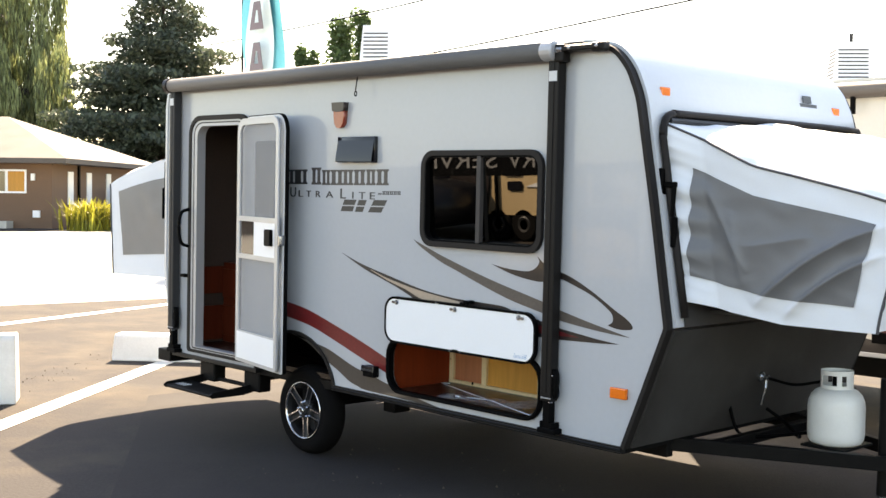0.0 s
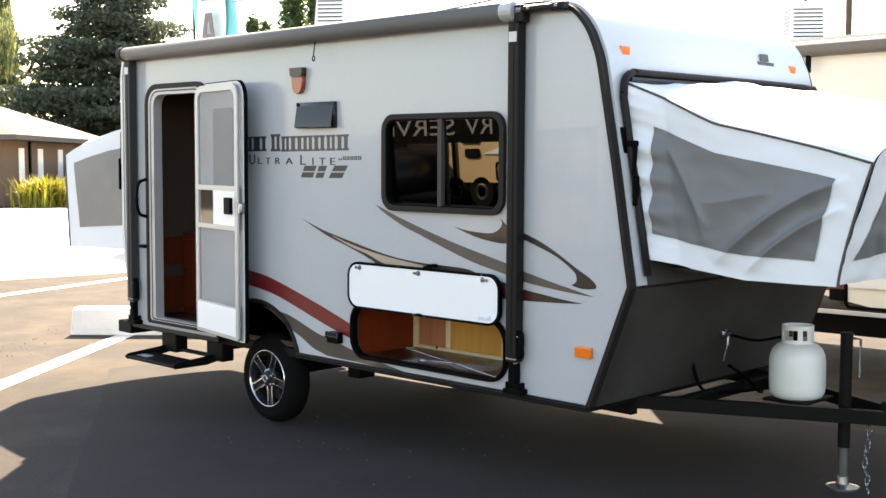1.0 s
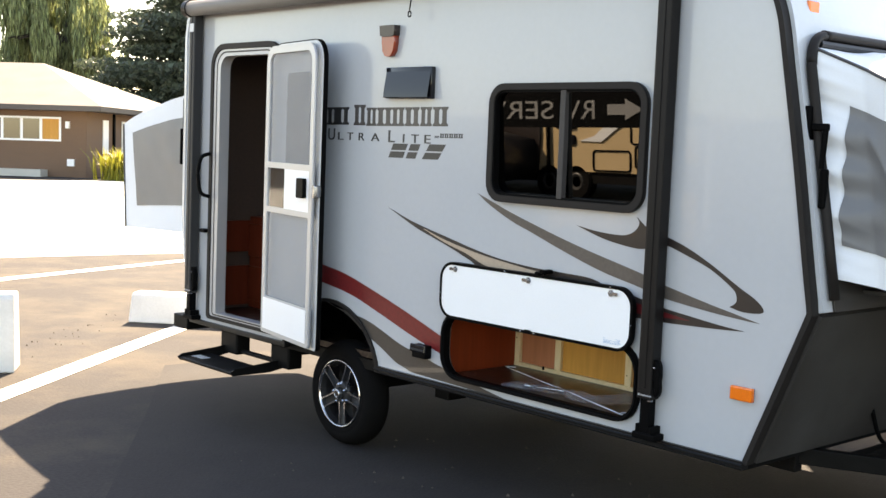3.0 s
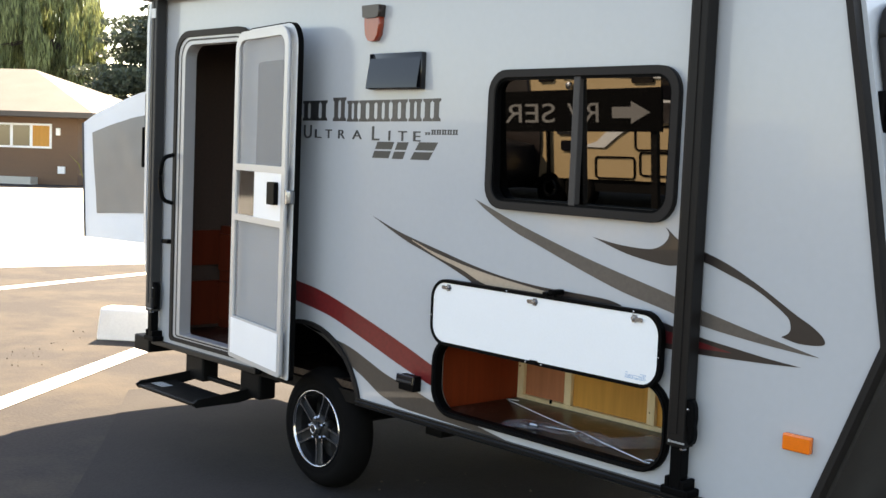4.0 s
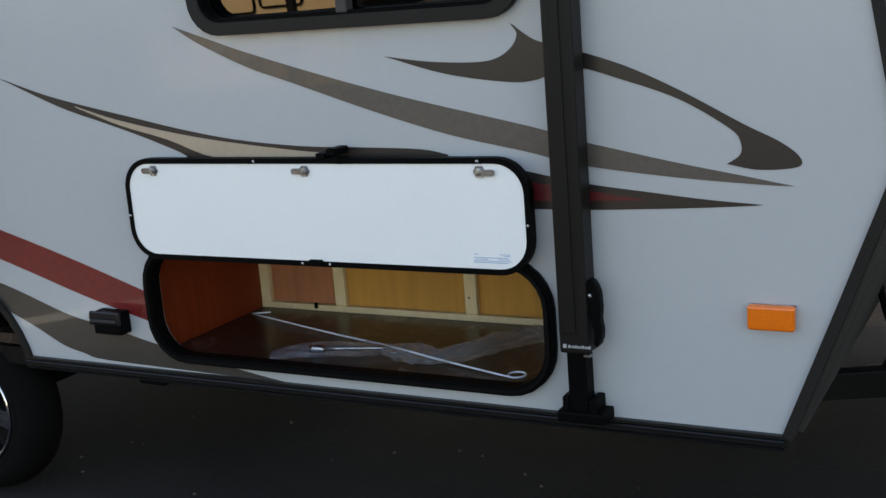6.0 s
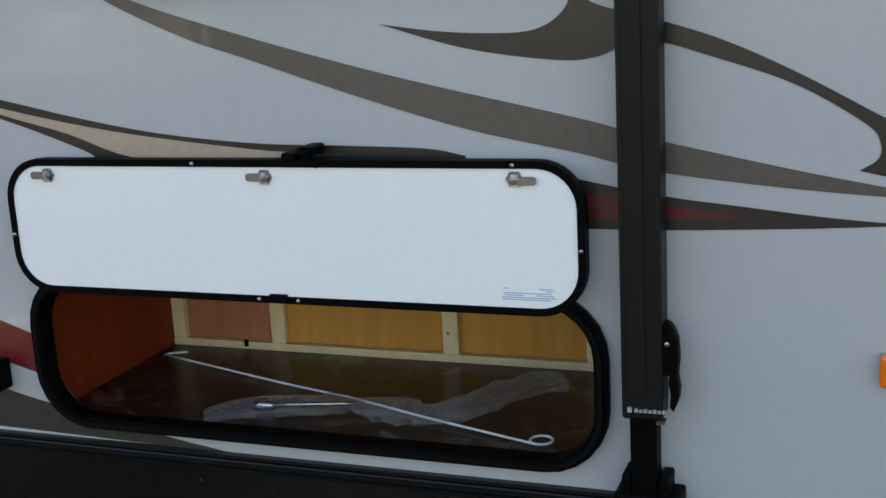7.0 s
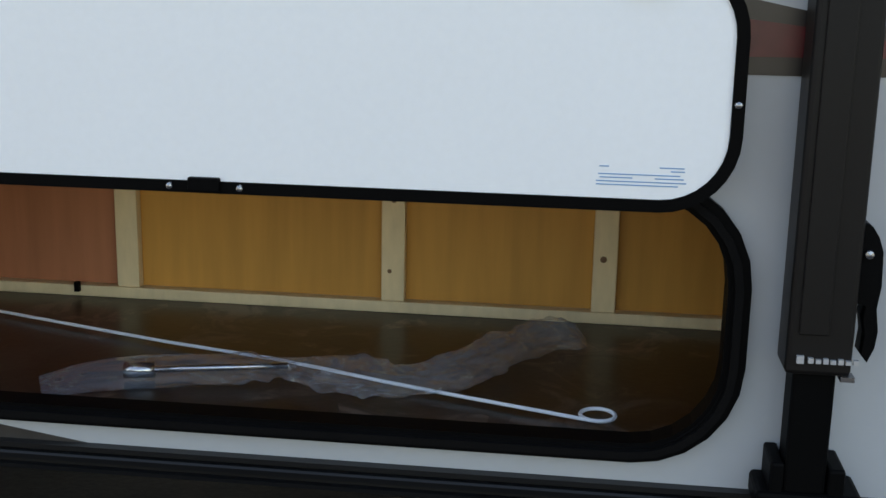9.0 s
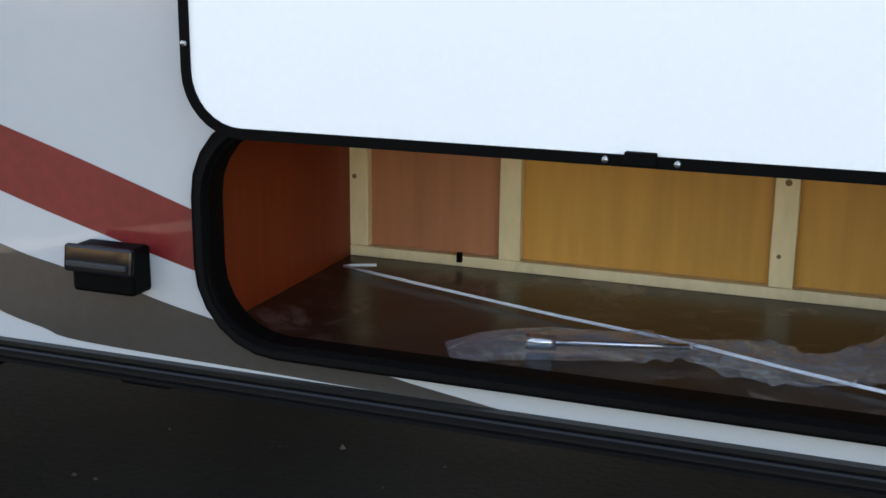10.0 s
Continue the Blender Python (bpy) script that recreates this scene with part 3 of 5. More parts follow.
# entrance: frame, open leaf with a screen door on its inner side
port = link("door_frame", plate_mesh("door_frame", arched(-1.485, -0.66, 0.575, 2.415, 0.15, 0.03), [arched(-1.455, -0.70, 0.595, 2.38, 0.12, 0.025)], -0.028, -0.001), TRIM, trailer, "black outer door frame")
link("inner_frame", plate_mesh("inner_frame", arched(-1.452, -0.703, 0.598, 2.377, 0.118, 0.025), [arched(-1.37, -0.745, 0.62, 2.335, 0.09)], -0.02, 0.05), ALU, port, "aluminium inner door frame")
part("groove", ribbon(arched(-1.418, -0.727, 0.609, 2.36, 0.105), 0.005, -0.0215, -0.019, True), GUNMETAL, port)
part("jamb", ribbon(arched(-1.372, -0.743, 0.618, 2.337, 0.09), 0.003, -0.024, 0.05, True), ALU, port)
door = link("entry_door", plate_mesh("entry_door", arched(0.0, 0.72, 0.585, 2.385, 0.12), [rrect(0.24, 0.56, 1.64, 2.2, 0.03)], 0.015, 0.042), LEAF_WHITE, trailer, "entry door folded open against the wall")
door.matrix_local = pose(-0.735, -0.05, 0, 0, 0, -11.0)
part("gasket", ribbon(arched(0.002, 0.716, 0.589, 2.385, 0.12), 0.007, 0.017, 0.046, True), BLACK, door, "black rubber door gasket")
plate("window_pane", rrect(0.235, 0.565, 1.635, 2.205, 0.03), [], 0.009, 0.015, DOOR_PANE, door, "grey shaded door window")
plate("screen_frame", arched(0.0, 0.70, 0.6, 2.37, 0.1), [arched(0.045, 0.66, 1.665, 2.325, 0.07, 0.006), rrect(0.045, 0.66, 1.39, 1.63, 0.006), rrect(0.045, 0.66, 0.83, 1.358, 0.006)], -0.028, -0.008, ALU, door, "aluminium screen door frame")
plate("screen", arched(0.04, 0.665, 1.655, 2.33, 0.07, 0.006), [], -0.016, -0.014, SCREEN, door, "grey insect screen")
plate("screen", rrect(0.04, 0.665, 0.82, 1.365, 0.01), [], -0.016, -0.014, SCREEN, door, "grey insect screen")
plate("kick_plate", rrect(0.03, 0.67, 0.625, 0.82, 0.005), [], -0.031, -0.028, WHITE_PLASTIC, door, "white kick plate")
plate("slider", rrect(0.04, 0.30, 1.385, 1.635, 0.005), [], -0.02, -0.017, CLEAR, door, "clear plastic slider")
plate("slider", rrect(0.30, 0.665, 1.385, 1.635, 0.005), [], -0.024, -0.02, WHITE_PLASTIC, door, "white slider panel")
plate("latch", rrect(0.53, 0.62, 1.47, 1.585, 0.01), [], -0.05, -0.024, BLACK, door, "black inner latch")
plate("lock", rrect(0.695, 0.725, 1.48, 1.55, 0.008), [], -0.025, 0.02, STEEL, door, "metal strike plate")
handle = rod(curve_through([(-1.47, -0.03, 1.69), (-1.49, -0.085, 1.66), (-1.50, -0.1, 1.55), (-1.49, -0.085, 1.43), (-1.47, -0.03, 1.40)], 5), 0.013)
part("grab_handle", handle, BLACK, trailer, "black curved grab handle")
part("door_hook", box(-1.56, -1.49, -0.05, 0.0, 1.155, 1.18, 0.005), BLACK, trailer, "black door hold-back")

# inside the door: cabinet fronts in the dark
part("room_floor", box(-1.8, 0.84, 0.045, WIDE - 0.045, 0.565, 0.6), VINYL_FLOOR, trailer)
part("room_wall", box(-1.8, 2.3, 1.75, 1.78, 0.6, 2.6), DARK_IN, trailer)
part("room_wall", box(-0.72, -0.70, 0.05, 1.75, 0.6, 2.6), DARK_IN, trailer)
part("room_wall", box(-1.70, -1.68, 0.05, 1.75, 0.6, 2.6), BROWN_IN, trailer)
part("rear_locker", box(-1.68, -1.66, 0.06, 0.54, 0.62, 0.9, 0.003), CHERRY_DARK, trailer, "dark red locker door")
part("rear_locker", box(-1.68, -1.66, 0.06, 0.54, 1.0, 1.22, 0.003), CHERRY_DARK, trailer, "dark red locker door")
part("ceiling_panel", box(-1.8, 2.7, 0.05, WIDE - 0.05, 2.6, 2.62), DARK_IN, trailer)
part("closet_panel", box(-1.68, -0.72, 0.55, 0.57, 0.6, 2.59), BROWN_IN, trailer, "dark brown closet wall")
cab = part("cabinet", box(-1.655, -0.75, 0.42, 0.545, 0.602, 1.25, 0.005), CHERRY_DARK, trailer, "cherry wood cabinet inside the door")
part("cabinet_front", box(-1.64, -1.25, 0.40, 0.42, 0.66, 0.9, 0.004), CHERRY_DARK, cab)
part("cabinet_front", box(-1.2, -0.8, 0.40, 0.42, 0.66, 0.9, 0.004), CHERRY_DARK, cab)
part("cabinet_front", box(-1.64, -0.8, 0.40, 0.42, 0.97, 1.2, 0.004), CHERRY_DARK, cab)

# cargo bay
part("bay_floor", box(0.862, 2.33, 0.003, 0.60, 0.566, 0.584), VINYL_FLOOR, trailer, "dark brown vinyl bay floor")
part("bay_side", box(0.842, 0.862, 0.046, 0.60, 0.584, 1.1), CHERRY, trailer, "cherry veneer bay side")
part("bay_side", box(2.33, 2.35, 0.045, 0.60, 0.592, 1.1), CHERRY, trailer)
part("bay_back", box(0.862, 1.19, 0.60, 0.606, 0.592, 1.1), PLY_RED, trailer, "reddish plywood back panel")
part("bay_back", box(1.19, 2.33, 0.60, 0.606, 0.592, 1.1), PLY, trailer, "orange plywood back panel")
part("bay_top", box(0.842, 2.35, 0.045, 0.606, 1.1, 1.12), DARK_IN, trailer)
part("batten", box(0.862, 2.33, 0.575, 0.60, 0.584, 0.605, 0.002), PINE, trailer, "pale pine batten")
for x in (0.878, 1.188, 1.68, 2.053):
    part("batten", box(x - 0.021, x + 0.021, 0.578, 0.60, 0.605, 1.1, 0.002), PINE, trailer, "pale pine batten")
for x, z, r in ((1.681, 0.79, 0.006), (0.872, 0.742, 0.005), (1.19, 0.86, 0.005), (2.05, 0.7, 0.006), (1.674, 0.66, 0.004)):
    part("knot", lathe([(r, 0), (r * 0.6, 0.0006), (r * 0.2, 0.0008)], 10, pose(x, 0.578, z, 90, 0, 0)), KNOT, trailer)
part("bolt", box(1.088, 1.097, 0.566, 0.575, 0.594, 0.612), BLACK, trailer)
cargo_frame = link("cargo_frame", plate_mesh("cargo_frame", rrect(0.89, 2.221, 0.583, 0.95, 0.133), [CARGO_CLEAR], -0.024, -0.001), BLACK, trailer, "black cargo hatch frame")
part("seal", ribbon(rrect(0.905, 2.206, 0.595, 0.935, 0.12), 0.005, -0.032, -0.02, True), RUBBER, cargo_frame)
part("liner", ribbon(rrect(0.914, 2.196, 0.604, 0.926, 0.11), 0.003, -0.02, 0.02, True), BLACK, cargo_frame)

# hatch folded up, its white inner face outwards
hatch = link("cargo_hatch", plate_mesh("cargo_hatch", rrect(0.913, 2.183, 0.011, 0.287, 0.081, 8), [], -0.012, 0.02), WHITE_PLASTIC, trailer, "white cargo hatch folded up and open")
hatch.matrix_local = pose(0, -0.04, 0.911, 0, 0, 0)
part("edge_frame", ribbon(rrect(0.9105, 2.1855, 0.0085, 0.2895, 0.0835, 8), 0.0075, -0.015, 0.012, True), BLACK, hatch, "black edge frame")
for x in (1.005, 1.53, 2.05):
    k = lathe([(0.017, -0.002), (0.017, 0.004), (0.011, 0.0035), (0.011, 0.009), (0.006, 0.0095), (0.006, 0.013), (0.001, 0.0135)], 6, pose(x + 0.012, -0.012, 0.262, 90, 0, 0))
    lever = link("cam_latch", plate_mesh("cam_latch", rrect(x - 0.028, x + 0.012, 0.254, 0.270, 0.007) if x < 1.9 else rrect(x + 0.01, x + 0.055, 0.252, 0.268, 0.007), [], -0.02, -0.017), STEEL, hatch, "zinc cam latch")
    part("cam", k, STEEL, lever)
for x, z in ((1.508, 0.009), (1.597, 0.009), (2.185, 0.13), (0.911, 0.13), (1.38, 0.289), (2.06, 0.289)):
    part("screw", lathe([(0.005, 0), (0.004, 0.003), (0.001, 0.004)], 8, pose(x, -0.017, z, 90, 0, 0)), STEEL, hatch)
part("hinge_tab", box(1.532, 1.572, -0.022, -0.012, 0.003, 0.021, 0.002), BLACK, hatch)
for z, x0, ww in ((0.066, 2.045, 0.012), (0.066, 2.115, 0.03), (0.062, 2.128, 0.017), (0.057, 2.044, 0.1), (0.053, 2.046, 0.04), (0.053, 2.11, 0.035), (0.0485, 2.042, 0.11), (0.0445, 2.042, 0.1)):
    part("print_line", box(x0 - 0.014, x0 + ww * 0.95 - 0.014, -0.0128, -0.012, z - 0.013, z - 0.0116), STICKER, hatch)
hold = box(1.625, 1.655, -0.07, 0, 1.215, 1.235, 0.005)
hold = box(1.585, 1.615, -0.06, 0, 1.205, 1.222, 0.004, bm=hold)
hold = rod([(1.64, -0.075, 1.235), (1.665, -0.075, 1.235), (1.667, -0.07, 1.195)], 0.003, 6, hold)
part("hatch_catch", hold, BLACK, trailer, "black spring catch holding the hatch up")

# socket cover, amber lamps, porch light, vent cover
sock = part("socket_cover", box(0.69, 0.8, -0.05, 0.0, 0.66, 0.732, 0.006), BLACK, trailer, "black outlet cover")
flap = box(0.684, 0.806, -0.057, -0.046, 0.693, 0.736, 0.005)
part("flap", turned(flap, Matrix.Translation((0, -0.055, 0.733)) @ Matrix.Rotation(radians(-8), 4, "X") @ Matrix.Translation((0, 0.055, -0.733))), GLOSS_BLACK, sock, "glossy hinged flap")
part("flap_edge", box(0.692, 0.798, -0.066, -0.058, 0.703, 0.712, 0.002), ARM_GREY, sock)
lens = part("marker_lamp", box(2.703, 2.81, -0.026, 0.0, 0.803, 0.862, 0.007, 3), AMBER, trailer, "amber side marker lamp")
part("base", box(2.704, 2.809, -0.006, -0.0005, 0.804, 0.861, 0.002), BLACK, lens)
porch = link("porch_light", plate_mesh("porch_light", [(0.319, 2.42), (0.431, 2.42), (0.428, 2.36), (0.42, 2.315), (0.40, 2.29), (0.375, 2.283), (0.35, 2.29), (0.33, 2.315), (0.322, 2.36)], [], -0.035, 0.0), PORCH, trailer, "orange porch light")
plate("hood", [(0.31, 2.455), (0.438, 2.455), (0.434, 2.4), (0.41, 2.394), (0.34, 2.394), (0.316, 2.4)], [], -0.045, 0.0, PORCH_HOOD, porch, "smoked brown hood")
vent = grid(lambda u, v: Vector((0.37 + 0.37 * u, -0.052 + 0.026 * v ** 1.2, 2.062 + 0.16 * v)), 4, 10)
vent = join(vent, box(0.365, 0.745, -0.03, 0.0, 2.055, 2.225, 0.003))
vent = join(vent, box(0.37, 0.74, -0.051, -0.018, 2.058, 2.063))
part("vent_cover", vent, GLOSS_BLACK, trailer, "gloss black curved vent cover", True)

# awning: tube, end caps and two arms
awning = part("awning_tube", rod([(-1.68, -0.075, 2.655), (2.3, -0.075, 2.665)], 0.052, 16), mat("awning_cloth", (0.12, 0.115, 0.11), 0.6, 0, 0.12, 3, 120, 0.0006), trailer, "grey rolled awning", True)
part("awning_rail", box(-1.7, 2.62, -0.03, 0.0, 2.66, 2.70, 0.004), ARM, awning)
part("end_cap", rod([(2.22, -0.075, 2.665), (2.235, -0.075, 2.665), (2.3, -0.075, 2.665), (2.31, -0.075, 2.665)], 0.05, 16, radii=[0.05, 0.056, 0.056, 0.045]), ALU, awning, "translucent grey end cap")
part("spring_pin", rod([(2.31, -0.075, 2.665), (2.36, -0.075, 2.668)], 0.02, 10), STEEL, awning, "zinc spring pin")
for x in (2.33, 2.41, 2.6):
    part("bolt", lathe([(0.011, 0), (0.009, 0.005), (0.002, 0.007)], 8, pose(x, -0.09, 2.672, 90, 0, 0)), STEEL, awning)
part("end_cap", rod([(-1.72, -0.075, 2.655), (-1.67, -0.075, 2.655)], 0.058, 16), ARM, awning)
part("awning_bracket", box(2.3, 2.62, -0.09, -0.02, 2.655, 2.685, 0.008), ARM, awning)
part("awning_bracket", box(2.3, 2.37, -0.088, -0.02, 2.6, 2.7, 0.012), ARM, awning)
part("end_knuckle", box(2.55, 2.64, -0.086, -0.02, 2.645, 2.695, 0.014), ARM, awning)


def arm(x0, x1, label, paint):
    a = part("awning_arm", box(x0, x1, -0.078, -0.012, 0.73, 2.62, 0.006), paint, trailer, label)
    part("groove", box(x0 + 0.012, x1 - 0.03, -0.082, -0.076, 0.78, 2.6, 0.002), paint, a)
    part("sticker", box(x0 + 0.01, x1 - 0.01, -0.0825, -0.0785, 2.5, 2.555), LEAF_WHITE, a, "small white sticker")
    part("inner_tube", box(x0 + 0.012, x1 - 0.014, -0.066, -0.016, 0.56, 0.74, 0.004), BLACK, a)
    foot = box(x0 - 0.02, x1 + 0.03, -0.075, 0.0, 0.548, 0.578, 0.006)
    foot = box(x0 - 0.005, x0 + 0.012, -0.07, 0.0, 0.57, 0.615, 0.004, bm=foot)
    foot = box(x1 - 0.012, x1 + 0.008, -0.07, 0.0, 0.57, 0.61, 0.004, bm=foot)
    part("foot_bracket", foot, BLACK, a)
    lever = [(0, 0.912), (0.010, 0.909), (0.018, 0.897), (0.024, 0.88), (0.026, 0.84), (0.023, 0.812), (0.027, 0.785), (0.025, 0.765), (0.018, 0.747), (0.011, 0.755), (0.013, 0.78), (0.009, 0.8), (0.011, 0.815), (0, 0.818)]
    plate("release_lever", [(x1 + x, z) for x, z in lever], [], -0.068, -0.03, BLACK, a, "black release lever")
    part("pin", lathe([(0.006, 0), (0.005, 0.004), (0.001, 0.005)], 8, pose(x1 + 0.008, -0.07, 0.877, 90, 0, 0)), STEEL, a)
    part("clip", box(x1 - 0.012, x1 + 0.004, -0.08, -0.06, 0.725, 0.731), STEEL, a)
    part("badge", box(x0 + 0.012, x0 + 0.02, -0.0835, -0.078, 0.746, 0.755), ALU, a)
    for k in range(7):
        part("badge", box(x0 + 0.025 + 0.0085 * k, x0 + 0.031 + 0.0085 * k, -0.0835, -0.078, 0.747, 0.753 - 0.0015 * (k % 2)), ALU, a)
    return a


arm(2.258, 2.334, "black awning arm", ARM)
arm(-1.69, -1.62, "grey awning arm", ARM_GREY)
part("strap", rod([(0.60, -0.06, 2.62), (0.605, -0.08, 2.53)] + [(0.605 + 0.012 * math.sin(t / 2), -0.08, 2.515 - 0.015 * (1 - math.cos(t / 2))) for t in range(13)], 0.004, 6), BLACK, trailer, "black awning pull strap")

# running gear
AXLE = pose(-0.027, 0.112, 0.318, 90, 0, 0)
wheel = part("wheel", lathe([(0.197, 0.088), (0.21, 0.098), (0.225, 0.1), (0.232, 0.097), (0.238, 0.1), (0.26, 0.098), (0.28, 0.09), (0.296, 0.074), (0.308, 0.05), (0.315, 0.02), (0.316, -0.01), (0.31, -0.035), (0.29, -0.052), (0.2, -0.055)], 64, AXLE, cap=False), RUBBER, trailer, "black trailer tyre on an alloy rim", True)
part("rim", lathe([(0.19, 0.088), (0.192, 0.1), (0.197, 0.103), (0.202, 0.1), (0.2, 0.085)], 56, AXLE, cap=False), CHROME, wheel, "machined alloy rim lip", True)
part("rim_barrel", lathe([(0.192, 0.09), (0.182, 0.06), (0.176, 0.0), (0.1, -0.01), (0.02, -0.01)], 48, AXLE, cap=False), GUNMETAL, wheel, "dark rim barrel")


def slab(outline, z_in, z_out, low):
    """A flat bar on the wheel's face, its front face sloping from hub to rim."""
    b = bmesh.new()
    f = [b.verts.new((x, y, z_in + (z_out - z_in) * (x - 0.05) / 0.145)) for x, y in outline]
    g = [b.verts.new((x, y, low)) for x, y in outline]
    b.faces.new(f)
    k = len(outline)
    for i in range(k):
        b.faces.new((f[i], f[(i + 1) % k], g[(i + 1) % k], g[i]))
    return b


for k in range(5):
    turn = AXLE @ Matrix.Rotation(math.radians(64 + 72 * k), 4, "Z")
    part("spoke_web", turned(slab([(0.045, -0.026), (0.19, -0.022), (0.19, 0.022), (0.045, 0.026)], 0.055, 0.07, 0.03), turn), GUNMETAL, wheel, "dark painted spoke centre")
    for s in (-1, 1):
        part("spoke", turned(slab([(0.05, 0.021 * s), (0.05, 0.031 * s), (0.12, 0.029 * s), (0.172, 0.031 * s), (0.184, 0.038 * s), (0.191, 0.05 * s), (0.194, 0.018 * s), (0.182, 0.021 * s), (0.12, 0.02 * s)], 0.082, 0.094, 0.03), turn), CHROME, wheel)
part("hub_plate", lathe([(0.072, 0.03), (0.07, 0.078), (0.05, 0.084), (0.02, 0.085)], 30, AXLE), GUNMETAL, wheel, smooth=True)
part("hub_cap", lathe([(0.036, 0.06), (0.035, 0.1), (0.03, 0.112), (0.02, 0.116), (0.004, 0.117)], 24, AXLE), DARK_ALLOY, wheel, "dark alloy hub cap", True)
part("cap_ring", lathe([(0.026, 0.113), (0.024, 0.118), (0.018, 0.118), (0.017, 0.115)], 24, AXLE, cap=False), CHROME, wheel, smooth=True)
for k in range(5):
    a = math.radians(100 + 72 * k)
    part("lug_nut", lathe([(0.011, 0.06), (0.011, 0.1), (0.006, 0.107)], 6, AXLE @ Matrix.Translation((0.054 * math.cos(a), 0.054 * math.sin(a), 0))), CHROME, wheel)
copy_thing(wheel, pose(0, WIDE, 0, 0, 0, 180))
part("axle", rod([(0, 0.2, 0.36), (0, 2.1, 0.36)], 0.04, 12), FRAME_BLACK, trailer)
for y in (0.45, 1.8):
    part("chassis_rail", box(-1.7, 2.75, y, y + 0.06, 0.42, 0.51, 0.005), FRAME_BLACK, trailer, "black steel chassis rail")
part("stabiliser", box(0.5, 0.62, 0.3, 0.45, 0.36, 0.5, 0.01), FRAME_BLACK, trailer)
part("bumper", box(-1.93, -1.74, -0.02, WIDE + 0.02, 0.455, 0.55, 0.008), FRAME_BLACK, trailer, "black steel rear bumper")
# fold-down step


def plate_bar(x):
    """One hinged side arm of the step, from the bracket out to the tread."""
    b = bmesh.new()
    out = ((0.12, 0.36), (0.12, 0.42), (-0.02, 0.40), (-0.29, 0.378), (-0.32, 0.36), (-0.3, 0.335), (-0.03, 0.335))
    sides = [[b.verts.new((x + dx, y, z)) for y, z in out] for dx in (0, 0.012)]
    b.faces.new(sides[0])
    b.faces.new(sides[1][::-1])
    for i in range(7):
        j = (i + 1) % 7
        b.faces.new((sides[0][j], sides[0][i], sides[1][i], sides[1][j]))
    return b


stp = part("entry_step", box(-1.33, -0.7, -0.31, -0.06, 0.34, 0.362, 0.008), FRAME_BLACK, trailer, "black folding entry step")
for x in (-1.38, -0.78):
    part("step_bracket", box(x, x + 0.2, 0.03, 0.14, 0.36, 0.52, 0.012), FRAME_BLACK, stp)
    part("step_arm", plate_bar(x + (0.04 if x < -1 else 0.075)), FRAME_BLACK, stp)
part("step_bar", box(-1.36, -0.66, 0.06, 0.1, 0.37, 0.395, 0.006), FRAME_BLACK, stp)
for k in range(4):
    part("tread_mark", box(-1.3 + 0.035 * k, -1.28 + 0.035 * k, -0.24, -0.17, 0.362, 0.3635), LEAF_WHITE, stp)
# tongue
for s in (0, 1):
    a, b2 = Vector((2.35, 0.32 if not s else WIDE - 0.32, 0.49)), Vector((3.95, WIDE / 2 - 0.07 if not s else WIDE / 2 + 0.07, 0.53))
    d = (b2 - a)
    bar = box(0, d.length, -0.025, 0.025, -0.036, 0.04, 0.004)
    part("tongue_rail", turned(bar, Matrix.Translation(a) @ Matrix.Rotation(math.atan2(d.y, d.x), 4, "Z")), FRAME_BLACK, trailer, "black steel A-frame tongue rail")
part("cross_bar", box(2.9, 2.96, 0.62, WIDE - 0.62, 0.46, 0.52, 0.004), FRAME_BLACK, trailer)
part("tank_tray", box(3.27, 3.53, 0.98, WIDE - 0.98, 0.507, 0.522, 0.004), FRAME_BLACK, trailer)
coup = box(3.9, 4.12, WIDE / 2 - 0.045, WIDE / 2 + 0.045, 0.515, 0.575, 0.012)
coup = rod([(4.08, WIDE / 2, 0.56), (4.1, WIDE / 2, 0.62), (4.16, WIDE / 2, 0.66)], 0.015, 8, coup)
part("coupler", coup, FRAME_BLACK, trailer, "black ball coupler")
jack = part("tongue_jack", rod([(3.68, WIDE / 2, 0.28), (3.68, WIDE / 2, 0.92)], 0.034, 16), FRAME_BLACK, trailer, "black tongue jack")
part("jack_tube", rod([(3.68, WIDE / 2, 0.06), (3.68, WIDE / 2, 0.3)], 0.027, 14), STEEL, jack)
part("jack_foot", lathe([(0.09, 0.0), (0.09, 0.015), (0.035, 0.03), (0.03, 0.07)], 20, pose(3.68, WIDE / 2, 0.045)), STEEL, jack)
part("crank", rod([(3.71, WIDE / 2, 0.89), (3.76, WIDE / 2, 0.89), (3.76, WIDE / 2, 0.68)], 0.008, 8), STEEL, jack, "zinc crank handle")
for k in range(9):
    z = 0.46 - 0.045 * k
    lk = [(3.86 + 0.01 * math.sin(k) + (0.014 * math.cos(a) if k % 2 else 0), WIDE / 2 - 0.1 + (0 if k % 2 else 0.014 * math.cos(a)), z + 0.03 * math.sin(a)) for a in [i * math.pi / 5 for i in range(10)]]
    part("chain_link", rod(lk, 0.0045, 5, closed=True), STEEL, trailer)
plug = lathe([(0.03, 0), (0.03, 0.02), (0.016, 0.03), (0.016, 0.06)], 14, pose(2.93, 1.1, 0.84, 0, 90, 0))
plug = rod([(2.97, 1.1, 0.83), (2.975, 1.09, 0.78), (2.955, 1.08, 0.68)], 0.009, 8, plug)
part("power_plug", plug, STEEL, trailer, "grey cable plug hanging on the front panel")
part("cable", rod(curve_through([(3.0, 1.08, 0.84), (3.15, 1.12, 0.82), (3.3, 1.2, 0.85), (3.45, 1.25, 0.82)], 5), 0.009, 6), BLACK, trailer, "black cable")
